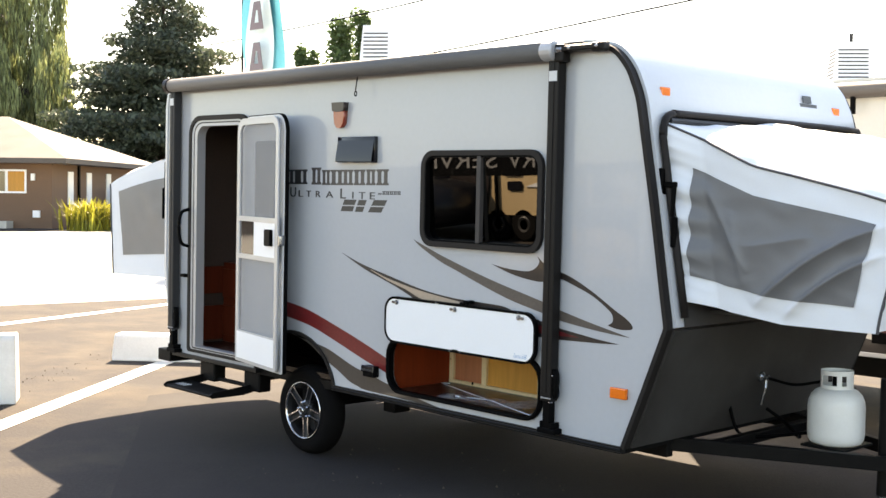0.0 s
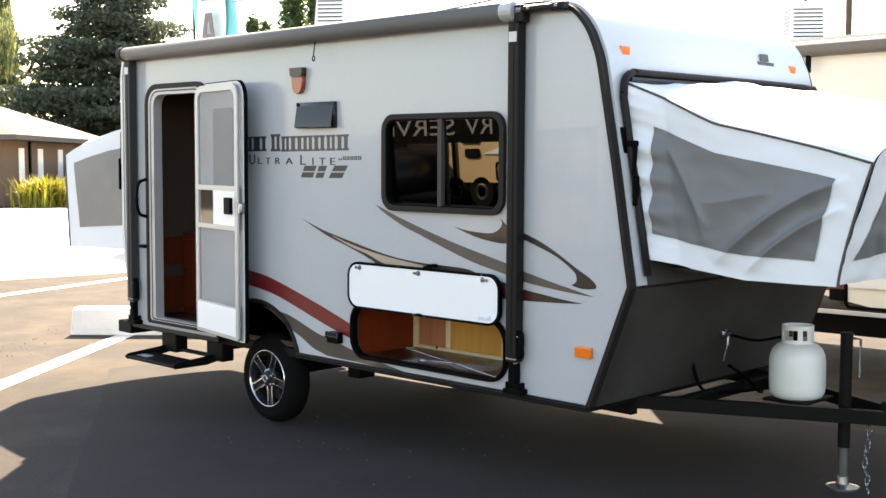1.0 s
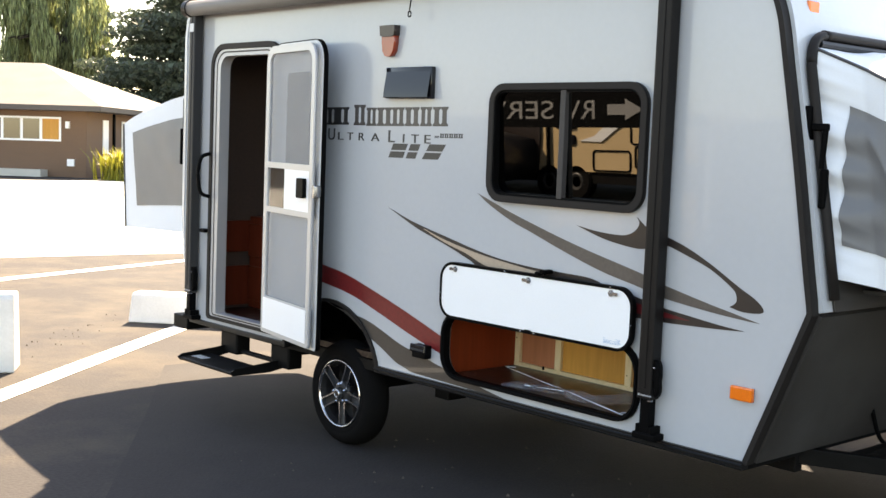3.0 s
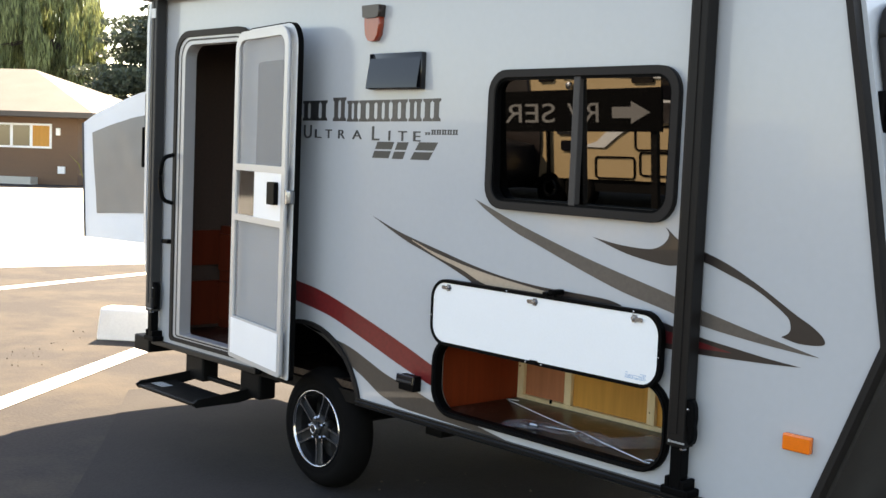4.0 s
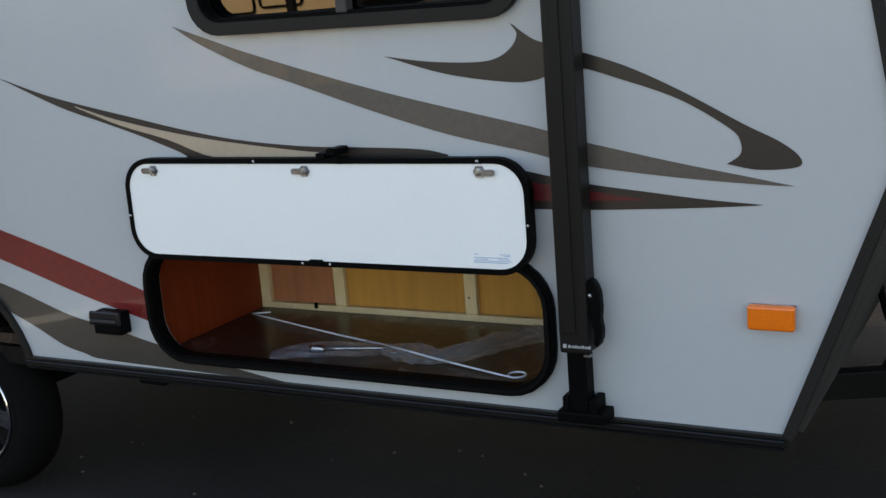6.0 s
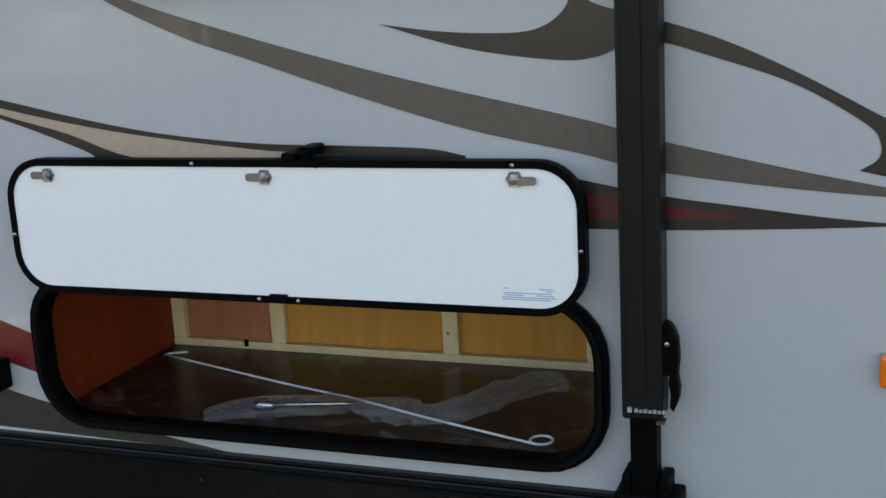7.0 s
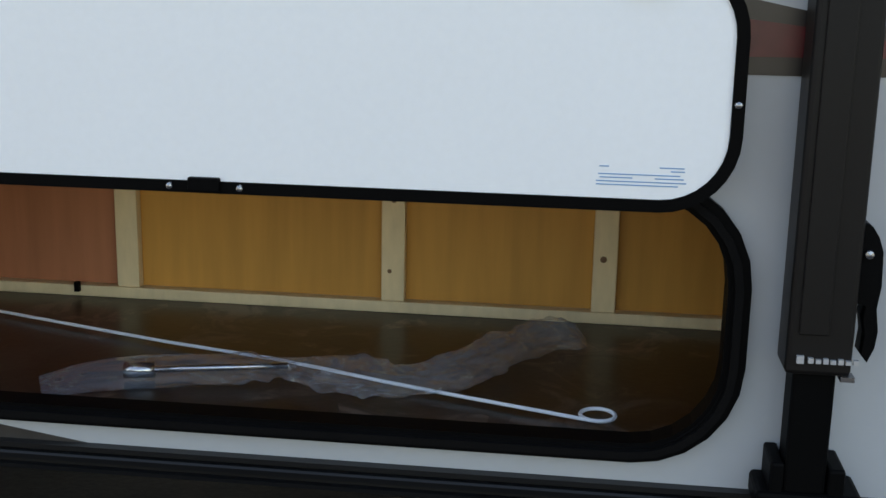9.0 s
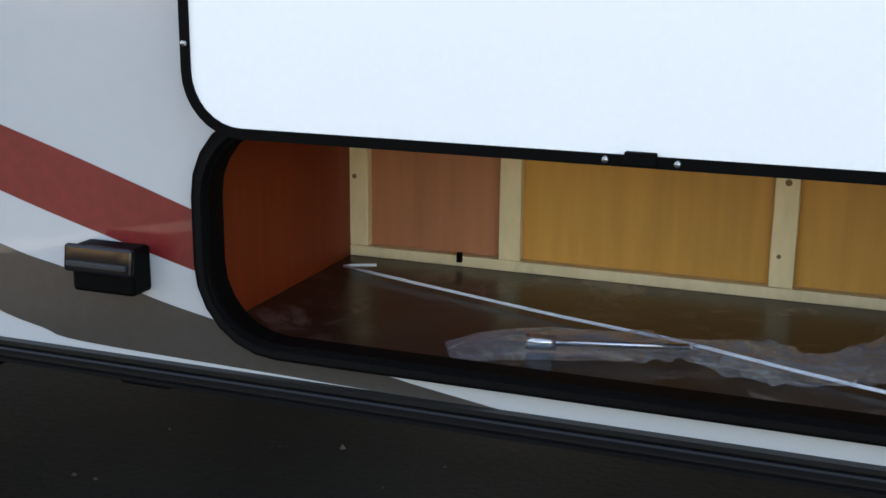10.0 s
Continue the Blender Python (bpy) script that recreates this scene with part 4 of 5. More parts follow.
for pts in ([(2.85, 0.9, 0.7), (2.9, 0.95, 0.52), (3.0, 1.1, 0.5), (3.15, 1.3, 0.52)], [(2.86, 1.3, 0.62), (2.95, 1.35, 0.55), (3.1, 1.25, 0.5), (3.2, 1.1, 0.53)]):
    part("cable", rod(curve_through(pts, 6), 0.011, 6), BLACK, trailer, "black cable")
# nose lamps and badge
for y in (0.21, 2.05):
    me_l = box(2.80, 2.83, y - 0.04, y + 0.04, 2.41, 2.465, 0.008)
    part("marker_lamp", turned(me_l, Matrix.Translation((0.013, 0, 0))), AMBER, trailer, "amber front marker lamp")
badge = box(0, 0.004, 1.62, 1.82, -0.03, -0.005)
badge = box(0, 0.004, 1.66, 1.76, 0.0, 0.045, bm=badge)
part("badge", turned(badge, pose(2.823, 0, 2.475, 0, -10, 0)), LETTER, trailer, "dark badge reduced to plain bars")

# propane tank stands on the tray
tank = thing("propane_tank", "white steel propane tank on the trailer tongue", "gas tank", pose(3.40, 1.12, 0.481))
part("tank_body", lathe([(0.11, 0.0), (0.138, 0.012), (0.15, 0.035), (0.155, 0.065), (0.155, 0.215), (0.151, 0.245), (0.138, 0.278), (0.115, 0.302), (0.085, 0.316), (0.03, 0.322)], 40), TANK, tank, smooth=True)
col = bmesh.new()
n = 40
for j in range(n):
    if j % 20 in (6, 7, 8, 9, 10, 11, 12, 15, 16):
        spans = ((0.305, 0.335), (0.39, 0.415))
    else:
        spans = ((0.305, 0.335), (0.335, 0.39), (0.39, 0.415))
    for z0, z1 in spans:
        q = [(0.088 * math.cos(2 * math.pi * (j + k) / n), 0.088 * math.sin(2 * math.pi * (j + k) / n)) for k in (0, 1)]
        col.faces.new([col.verts.new(c) for c in ((*q[0], z0), (*q[1], z0), (*q[1], z1), (*q[0], z1))])
bmesh.ops.remove_doubles(col, verts=col.verts[:], dist=1e-4)
ob_c = part("collar", col, TANK, tank)
sm = ob_c.modifiers.new("thick", "SOLIDIFY")
sm.thickness = 0.004
part("valve", rod([(0, 0, 0.31), (0, 0, 0.38)], 0.025, 10), BLACK, tank)
part("foot_ring", lathe([(0.11, -0.0), (0.11, 0.02), (0.10, 0.02), (0.1, 0.0)], 30, cap=False), TANK, tank)


# ---------------------------------------------------------------- folding tent ends
def along(table, u):
    """Linear reading of a table of (u, value)."""
    for (a, p), (b, q) in zip(table, table[1:]):
        if u <= b:
            return p + (q - p) * (u - a) / (b - a)
    return table[-1][1]


def crease(x, z, amount, seed):
    """Wrinkles of slack cloth."""
    return amount * (noise.noise(Vector((x * 2.2 + seed, z * 2.6, seed))) + 0.5 * noise.noise(Vector((x * 7 + z * 5, z * 9, seed + 3))))


def nose_x(z):
    return 3.046 - 0.185 * (z - 1.226)


# frame of the front opening
fr = [(0.09, 1.26), (0.09, 2.1), (0.094, 2.2), (0.13, 2.285), (0.21, 2.32), (0.4, 2.322), (2.1, 2.328), (2.17, 2.29), (2.2, 2.2), (2.2, 1.26)]
front_frame = part("bunk_frame", rod([(nose_x(z) + 0.05, y, z) for y, z in curve_through(fr, 4)], 0.021, 10), TRIM, trailer, "black frame round the bunk opening", True)
part("bunk_rail", rod([(nose_x(2.31) + 0.06, 0.16, 2.283), (nose_x(2.31) + 0.06, 2.1, 2.293)], 0.016, 8), GUNMETAL, trailer)
ob_open = link("bunk_opening", plate_mesh("bunk_opening", rrect(0.12, 2.17, 1.3, 2.29, 0.05), [], 0, 0.01), CANVAS, trailer)
ob_open.data.transform(Matrix(((0, 0, -0.185, 3.046 + 0.185 * 1.226 + 0.036), (1, 0, 0, 0), (0, 0, 1, 0), (0, 0, 0, 1))))

SEAM = [(0, 2.27), (0.17, 2.155), (0.35, 2.045), (0.55, 1.99), (0.8, 1.918), (1, 1.85)]
FOOT = [(0, 1.345), (0.2, 1.30), (0.5, 1.265), (1, 1.27)]


FOLDS = ((0.36, 0.10, 0.9, 0.80, 0.05, 0.035), (0.52, 0.06, 0.93, 0.60, 0.042, 0.03), (0.13, 0.72, 0.3, 0.3, 0.02, 0.03), (0.28, 0.2, 0.24, 0.62, 0.014, 0.025), (0.3, 0.45, 0.62, 0.62, 0.016, 0.04))


def folds(u, v):
    """Sharp pulled creases in the cloth, each along a line in (u, v)."""
    total = 0.0
    for u0, v0, u1, v1, deep, wide in FOLDS:
        dx, dy = u1 - u0, 0.7 * (v1 - v0)
        k = dx * dx + dy * dy
        t = ((u - u0) * dx + 0.7 * (v - v0) * dy) / k
        if -0.15 < t < 1.15:
            d = abs((u - u0) * dy - 0.7 * (v - v0) * dx) / math.sqrt(k)
            total += deep * math.exp(-d / wide) * max(0.0, 1 - (2 * t - 1) ** 4 * 0.6)
    return total


def front_side(u, v, off=0.0):
    zt, zb = along(SEAM, u), along(FOOT, u)
    x_out = 4.07 + 0.15 * v ** 1.3
    z = zb + (zt - zb) * v
    x0 = nose_x(z) + 0.045
    x = x0 + (x_out - x0) * u
    y = 0.21 - 0.1 * max(0.0, 1 - u / 0.13) + crease(x, z, 0.014, 1.0) * min(1, 6 * u * (1 - u) + 0.35) + 0.03 * math.sin(30 * z + 9 * x + 2 * math.sin(7 * z)) * max(0, 0.2 - u) * 3 + 0.06 * abs(math.sin(34 * (z + 0.55 * x) + 2 * math.sin(9 * z))) * max(0.0, 0.14 - u) - folds(u, v) * min(1, 12 * v * (1 - v)) + 0.012 * abs(math.sin(14 * (z - 0.3 * x))) * max(0.0, 0.6 - u) * (1 - v) - off
    return Vector((x, y, z))


front_tent = part("tent_side", grid(front_side, 110, 80), CANVAS, trailer, "white folding tent side with a grey screen window", True)


def inset(f, corners, n=48):
    """A patch of a surface between four (u, v) corners, a little proud of it."""
    a, b, c, d = corners

    def g(s, t):
        u = (a[0] * (1 - s) + b[0] * s) * (1 - t) + (d[0] * (1 - s) + c[0] * s) * t
        v = (a[1] * (1 - s) + b[1] * s) * (1 - t) + (d[1] * (1 - s) + c[1] * s) * t
        return f(u, v, 0.006)
    return grid(g, n, n)


part("screen_window", inset(front_side, ((0.025, 0.15), (0.87, 0.185), (0.885, 0.82), (0.085, 0.8)), 90), CANVAS_IN, front_tent, "grey mesh window", True)
part("piping", rod([front_side(i / 30, 1.0, 0.004) for i in range(31)], 0.007, 6), PIPING, front_tent)
part("piping", rod([front_side(1.0, i / 16, 0.004) for i in range(17)], 0.007, 6), PIPING, front_tent)


def front_roof(u, v, off=0.0):
    e = front_side(u, 1.0)
    s = math.sin(math.pi * v)
    y = e.y + (1.98 - 0.2 + 0.2 - e.y) * v + 0.0
    peak = 2.265 - 0.02 * u - 0.2 * u ** 1.6
    z = e.z + (peak - e.z) * min(1.0, 1.25 * s ** 0.75) + (crease(e.x * 1.3, y * 1.2, 0.03, 5.0) + 0.035 * abs(math.sin(6 * y + 2.2 * e.x + math.sin(5 * e.x))) * (1 - 0.5 * v)) * s
    return Vector((e.x + 0.03 * s * u, y, z))


part("tent_roof", grid(front_roof, 60, 70), CANVAS, trailer, "white tent roof cloth in sun and shade", True)


def front_end(u, v, off=0.0):
    top = front_roof(1.0, u)
    low = Vector((4.07, 0.2 + 1.78 * u, 1.28))
    p = low.lerp(top, v)
    p.x += crease(p.y * 1.5, p.z, 0.03, 9.0) + off
    if v < 0.02:
        p.x = low.x
    return p


tent_end = part("tent_end", grid(front_end, 36, 26), CANVAS, trailer, "white tent end cloth", True)
part("screen_window", inset(front_end, ((0.06, 0.17), (0.94, 0.17), (0.9, 0.72), (0.17, 0.78))), CANVAS_IN, tent_end, "grey mesh window", True)
part("bunk_board", box(3.0, 4.03, 0.34, 1.9, 1.27, 1.29, 0.004), DARK_PANEL, trailer, "bunk end board under the tent")
part("tent_side", grid(lambda u, v: Vector((front_side(u, v).x, 1.97, front_side(u, v).z)), 20, 12), CANVAS, trailer, smooth=True)
low_nose = link("front_skirt", plate_mesh("front_skirt", rrect(0.11, WIDE - 0.11, 1.21, 1.38, 0.004), [], 0, 0.01), DARK_PANEL, trailer, "charcoal top strip of the front panel")
low_nose.data.transform(Matrix(((0, 1, -0.185, 3.046 + 0.185 * 1.226 + 0.027), (1, 0, 0, 0), (0, 0, 1, 0), (0, 0, 0, 1))))
# latch arms by the opening
lt = box(2.9, 2.95, 0.05, 0.1, 1.84, 2.03, 0.008)
lt = box(2.95, 3.02, 0.06, 0.09, 1.93, 1.96, 0.006, bm=lt)
lt = rod([(3.01, 0.075, 1.96), (3.0, 0.075, 1.78)], 0.012, 8, lt)
lt = box(3.0, 3.03, 0.06, 0.09, 1.62, 1.78, 0.008, bm=lt)
part("bunk_latch", lt, BLACK, trailer, "black bunk latch arm")

# rear tent, the same way round
R_SEAM = [(0, 2.12), (0.35, 2.06), (0.7, 1.975), (0.9, 1.915), (1, 1.87)]


def rear_side(u, v, off=0.0):
    zt, zb = along(R_SEAM, u), 1.11 - 0.03 * u
    z = zb + (zt - zb) * v
    x = -1.87 + (-2.95 - 0.06 * v + 1.87) * u
    return Vector((x, 0.13 + crease(x, z, 0.012, 21.0) * (0.3 + u * (1 - u) * 3) - off, z))


rear_tent = part("tent_side", grid(rear_side, 24, 20), CANVAS, trailer, "white folding tent side with a grey screen window", True)
part("screen_window", inset(rear_side, ((0.03, 0.2), (0.83, 0.2), (0.87, 0.86), (0.03, 0.84)), 14), CANVAS_IN, rear_tent, "grey mesh window", True)
part("piping", rod([rear_side(1.0, i / 12, 0.003) for i in range(13)], 0.008, 6), PIPING, rear_tent)
part("tent_roof", grid(lambda u, v: Vector((rear_side(u, 1).x - 0.19 * u * math.sin(math.pi * v) ** 0.6, 0.13 + 1.95 * v, rear_side(u, 1).z + 0.12 * math.sin(math.pi * v) ** 0.7 + crease(rear_side(u, 1).x * 2, v * 4, 0.012, 31.0))), 20, 24), CANVAS, trailer, "white tent roof cloth", True)
part("tent_end", grid(lambda u, v: Vector((rear_side(1, v).x - 0.19 * math.sin(math.pi * u) ** 0.6, 0.13 + 1.95 * u, rear_side(1, v).z + v * 0.12 * math.sin(math.pi * u) ** 0.7)), 24, 14), CANVAS, trailer, "white tent end cloth", True)
part("tent_side", grid(lambda u, v: rear_side(u, v) + Vector((0, 1.95, 0)), 12, 10), CANVAS, trailer, smooth=True)
part("bunk_board", join(box(-2.93, -1.86, 0.15, 2.06, 1.1, 1.12, 0.004), box(-3.1, -2.93, 0.6, 1.6, 1.1, 1.12, 0.004)), DARK_PANEL, trailer)
lt = box(-1.93, -1.9, 0.02, 0.06, 1.8, 2.06, 0.006)
lt = box(-1.945, -1.925, 0.01, 0.05, 1.6, 1.85, 0.006, bm=lt)
part("bunk_latch", lt, BLACK, trailer, "black bunk latch arm")

# ---------------------------------------------------------------- things in the cargo bay
TOP = 0.5845


def bay_z(x):
    return TOP - TILT * x


p0, p1 = Vector((0.892, 0.468, bay_z(0.9) + 0.007)), Vector((2.003, 0.1, bay_z(2.0) + 0.007))
d = (p1 - p0).normalized()
side = Vector((-d.y, d.x, 0))
loop = [p1 + d * (0.03 + 0.024 * math.sin(a)) + side * 0.024 * (1 - math.cos(a)) for a in [0.36 * k for k in range(18)]]
path = [p0 + side * 0.03 + Vector((0.045, 0, 0)), p0 + side * 0.012 + Vector((0.008, 0, 0)), p0] + [p0.lerp(p1, k / 12) + Vector((0, 0, 0.005 * math.exp(-((k / 12 - 0.6) / 0.12) ** 2))) for k in range(1, 13)] + loop
tagged(part("awning_rod", rod(path, 0.003, 8), WHITE_ROD, smooth=True), "white metal awning rod with a looped end, on the bay floor", "rod")
z0 = bay_z(1.5)
wrench = thing("crank_tool", "chrome socket tool lying in a clear plastic bag", "tool", Matrix.Translation((1.345, 0.15, bay_z(1.345) + 0.016)) @ Matrix.Rotation(math.atan2(0.045, 0.21), 4, "Z"))
part("socket", rod([(0, 0, 0), (0.045, 0, 0)], 0.0125, 14), CHROME, wrench, smooth=True)
part("shaft", rod([(0.04, 0, 0), (0.24, 0, 0.002)], 0.005, 10), CHROME, wrench, smooth=True)

BAG = [(1.245, 0.085, 0.012, 0.045), (1.32, 0.125, 0.03, 0.055), (1.43, 0.165, 0.032, 0.055), (1.52, 0.195, 0.03, 0.048), (1.57, 0.21, 0.022, 0.028), (1.63, 0.195, 0.035, 0.042), (1.70, 0.175, 0.04, 0.048), (1.76, 0.172, 0.035, 0.04), (1.82, 0.21, 0.04, 0.038), (1.87, 0.278, 0.05, 0.032), (1.91, 0.35, 0.048, 0.027), (1.95, 0.41, 0.05, 0.028), (1.99, 0.432, 0.042, 0.032), (2.015, 0.44, 0.018, 0.018)]
bx = curve_through([(a[0], a[1], a[2]) for a in BAG], 9)
bw = curve_through([(a[3], 0, 0) for a in BAG], 9)
bag = bmesh.new()
rings = []
NB = 26
for i, (q, w) in enumerate(zip(bx, bw)):
    q0, q1 = Vector(bx[max(i - 1, 0)]), Vector(bx[min(i + 1, len(bx) - 1)])
    t = (q1 - q0)
    t.z = 0
    t.normalize()
    sd = Vector((-t.y, t.x, 0))
    ring = []
    for j in range(NB):
        a = 2 * math.pi * j / NB
        calm = 0.25 if q[0] < 1.5 else 1.0
        jit = 1 + calm * (0.4 * noise.noise(Vector((i * 0.24, 2.2 * math.cos(a), 2.2 * math.sin(a)))) + 0.22 * noise.noise(Vector((i * 0.45 + 7, 4 * math.cos(a), 4 * math.sin(a)))))
        zz = max(0.0008, q[2] * 0.5 + q[2] * 0.55 * math.sin(a) * jit)
        ring.append(bag.verts.new((q[0] + sd.x * w[0] * math.cos(a) * jit, q[1] + sd.y * w[0] * math.cos(a) * jit, bay_z(q[0]) + zz)))
    rings.append(ring)
for r, s in zip(rings, rings[1:]):
    for j in range(NB):
        bag.faces.new((r[j], r[(j + 1) % NB], s[(j + 1) % NB], s[j]))
BAGMAT = bpy.data.materials.new("crumpled_plastic")
BAGMAT.use_nodes = True
nn, ll = BAGMAT.node_tree.nodes, BAGMAT.node_tree.links
nn.clear()
ns = nn.new("ShaderNodeTexNoise")
ns.inputs["Scale"].default_value, ns.inputs["Detail"].default_value = 22, 1
tcb = nn.new("ShaderNodeTexCoord")
ll.new(tcb.outputs["Object"], ns.inputs["Vector"])
bb = nn.new("ShaderNodeBump")
bb.inputs["Strength"].default_value, bb.inputs["Distance"].default_value = 0.9, 0.015
ll.new(ns.outputs["Fac"], bb.inputs["Height"])
shine = nn.new("ShaderNodeBsdfGlossy")
shine.inputs["Roughness"].default_value = 0.06
ll.new(bb.outputs["Normal"], shine.inputs["Normal"])
film_fr = nn.new("ShaderNodeLayerWeight")
film_fr.inputs["Blend"].default_value = 0.35
thin = nn.new("ShaderNodeMath")
thin.operation = "MULTIPLY"
thin.inputs[1].default_value = 0.48
ll.new(film_fr.outputs["Facing"], thin.inputs[0])
ll.new(bb.outputs["Normal"], film_fr.inputs["Normal"])
see = nn.new("ShaderNodeBsdfTransparent")
see.inputs["Color"].default_value = (0.97, 0.98, 1.0, 1)
mixed = nn.new("ShaderNodeMixShader")
ll.new(thin.outputs[0], mixed.inputs[0])
ll.new(see.outputs[0], mixed.inputs[1])
ll.new(shine.outputs[0], mixed.inputs[2])
haze = nn.new("ShaderNodeBsdfDiffuse")
haze.inputs["Color"].default_value = (0.68, 0.76, 0.88, 1)
whole = nn.new("ShaderNodeMixShader")
whole.inputs[0].default_value = 0.06
ll.new(mixed.outputs[0], whole.inputs[1])
ll.new(haze.outputs[0], whole.inputs[2])
mo = nn.new("ShaderNodeOutputMaterial")
ll.new(whole.outputs[0], mo.inputs["Surface"])
tagged(part("plastic_bag", bag, BAGMAT), "crumpled clear plastic bag on the bay floor", "bag")


# ---------------------------------------------------------------- lot and surroundings
STOP = [(-0.16, 0.0), (0.16, 0.0), (0.15, 0.05), (0.13, 0.27), (0.11, 0.29), (-0.11, 0.29), (-0.13, 0.27), (-0.15, 0.05)]


def barrier(m, length, label, height=1.0):
    b = bmesh.new()
    ends = [[b.verts.new((s * length / 2 * (1 - 0.02 * (i in (3, 4, 5, 6))), x, z * height)) for i, (x, z) in enumerate(STOP)] for s in (-1, 1)]
    for i in range(8):
        b.faces.new((ends[0][i], ends[0][(i + 1) % 8], ends[1][(i + 1) % 8], ends[1][i]))
    b.faces.new(ends[0])
    b.faces.new(ends[1])
    ob = part("concrete_block", b, WHITE_BLOCK)
    bv = ob.modifiers.new("worn", "BEVEL")
    bv.width, bv.segments = 0.012, 2
    ob.matrix_basis = m
    return tagged(ob, label, "block", "concrete blocks")


barrier(pose(-4.45, 2.15, 0, 0, 0, 41), 2.2, "white painted concrete wheel stop on the asphalt")
barrier(pose(-3.58, -0.95, 0, 0, 0, 60), 0.9, "tall white painted concrete block", 2.05)

# white neighbour trailer
NSKIN = mat("cream_skin", (0.62, 0.6, 0.54), 0.3, 0, 0.03, 2, 40, 0.0004)
other = thing("travel_trailer", "cream travel trailer with a red and brown stripe, parked behind", "trailer", Matrix.Translation((0.769, 3.822, 0.21)) @ Matrix.Scale(0.88, 4))
prof = [(-0.73, 0.5), (8.6, 0.5), (8.9, 1.2), (8.5, 2.7), (8.2, 2.95), (-0.5, 2.95), (-0.73, 2.7)]
plate("body", prof, [], 0.0, 2.4, NSKIN, other, "cream body")
part("awning_tube", rod([(-0.5, -0.08, 2.84), (8.0, -0.08, 2.84)], 0.07, 14), mat("awning_brown", (0.1, 0.085, 0.075), 0.6, 0, 0.1, 3, 100), other, "brown rolled awning", True)
part("awning_strap", box(1.49, 1.53, -0.12, -0.08, 2.63, 2.8, 0.006), BLACK, other)
part("bottom_rail", box(-0.73, 8.6, -0.02, 0.05, 0.47, 0.51, 0.005), ALU, other)
plate("stripe", [(-0.72, 1.13), (0.4, 1.0), (1.3, 0.86), (1.7, 0.80), (1.88, 0.80), (1.86, 0.68), (1.6, 0.68), (0.4, 0.86), (-0.72, 0.98)], [], -0.003, 0.0, RED_DARK, other, "red vinyl stripe")
plate("stripe", [(0.9, 0.72), (1.5, 0.66), (2.1, 0.55), (2.8, 0.5), (0.9, 0.5)], [], -0.003, 0.0, BROWN, other, "brown vinyl stripe")
part("cover", box(1.72, 1.86, -0.05, 0.0, 0.6, 0.7, 0.008), BLACK, other)
plate("hatch", rrect(1.88, 3.0, 0.72, 1.05, 0.04), [], -0.03, 0.0, LEAF_WHITE, other, "pale cargo hatch")
part("hatch_frame", ribbon(rrect(1.86, 3.02, 0.54, 1.07, 0.05), 0.015, -0.012, 0.0, True), BLACK, other)
part("window", box(5.0, 6.4, -0.02, 0.0, 1.5, 2.1, 0.01), BLACK, other)
for x in (4.4, 5.2):
    w2 = part("wheel", lathe([(0.05, 0.11), (0.2, 0.1), (0.3, 0.1), (0.33, 0.07), (0.33, -0.07), (0.3, -0.1)], 28, pose(x, 0.1, 0.092, 90, 0, 0)), RUBBER, other)
# Deep block reaching past the body, added to shade the ground behind.
part("underbody", box(-0.7, 8.5, 0.6, 3.1, 0.2, 0.5, 0.01), FRAME_BLACK, other, "black underbody block added to shade the ground")
part("jack_leg", box(0.8, 0.88, 0.3, 0.38, -0.239, 0.5, 0.004), FRAME_BLACK, other)


def roof_ac(m):
    """Louvred roof vent."""
    ac = thing("roof_vent", "white louvred vent on a trailer roof", "roof vent", m, "roof vents")
    b = bmesh.new()
    low = [b.verts.new(c) for c in ((-0.2, -0.2, 0), (0.2, -0.2, 0), (0.2, 0.2, 0), (-0.2, 0.2, 0))]
    top = [b.verts.new(c) for c in ((-0.16, -0.16, 0.34), (0.16, -0.16, 0.34), (0.16, 0.16, 0.34), (-0.16, 0.16, 0.34))]
    b.faces.new(top)
    b.faces.new(low)
    for i in range(4):
        b.faces.new((low[i], low[(i + 1) % 4], top[(i + 1) % 4], top[i]))
    part("shroud", b, WHITE_PLASTIC, ac)
    for k in range(8):
        part("louvre", box(0.12, 0.199 - 0.0037 * k, -0.15, 0.15, 0.045 + 0.032 * k, 0.055 + 0.032 * k), GUNMETAL, ac)
        part("louvre", box(-0.15, 0.15, -0.199 + 0.0037 * k, -0.12, 0.045 + 0.032 * k, 0.055 + 0.032 * k), GUNMETAL, ac)
    return ac


ac1 = roof_ac(pose(1.79, 4.25, 2.806, 0, 0, -50) @ Matrix.Diagonal((0.8, 0.8, 1.0, 1.0)))
part("antenna", rod([(0.05, 0, 0.3), (0.05, 0, 0.42)], 0.02, 8), GUNMETAL, ac1)
far_trailer = thing("travel_trailer", "white travel trailer further back", "trailer", pose(-5.2, 6.2, 0))
plate("body", [(-4.2, 0.5), (1.6, 0.5), (2.0, 1.2), (1.8, 3.5), (1.5, 3.72), (-4.0, 3.72), (-4.2, 3.5)], [], 0.0, 2.4, NSKIN, far_trailer)
for x in (-1.4, -0.6):
    part("wheel", lathe([(0.05, 0.11), (0.2, 0.1), (0.3, 0.1), (0.33, 0.07), (0.33, -0.07), (0.3, -0.1)], 28, pose(x, 0.1, 0.33, 90, 0, 0)), RUBBER, far_trailer)
for x in (-3.6, 1.2):
    part("jack_leg", box(x, x + 0.08, 0.3, 0.38, 0.0, 0.5, 0.004), FRAME_BLACK, far_trailer)
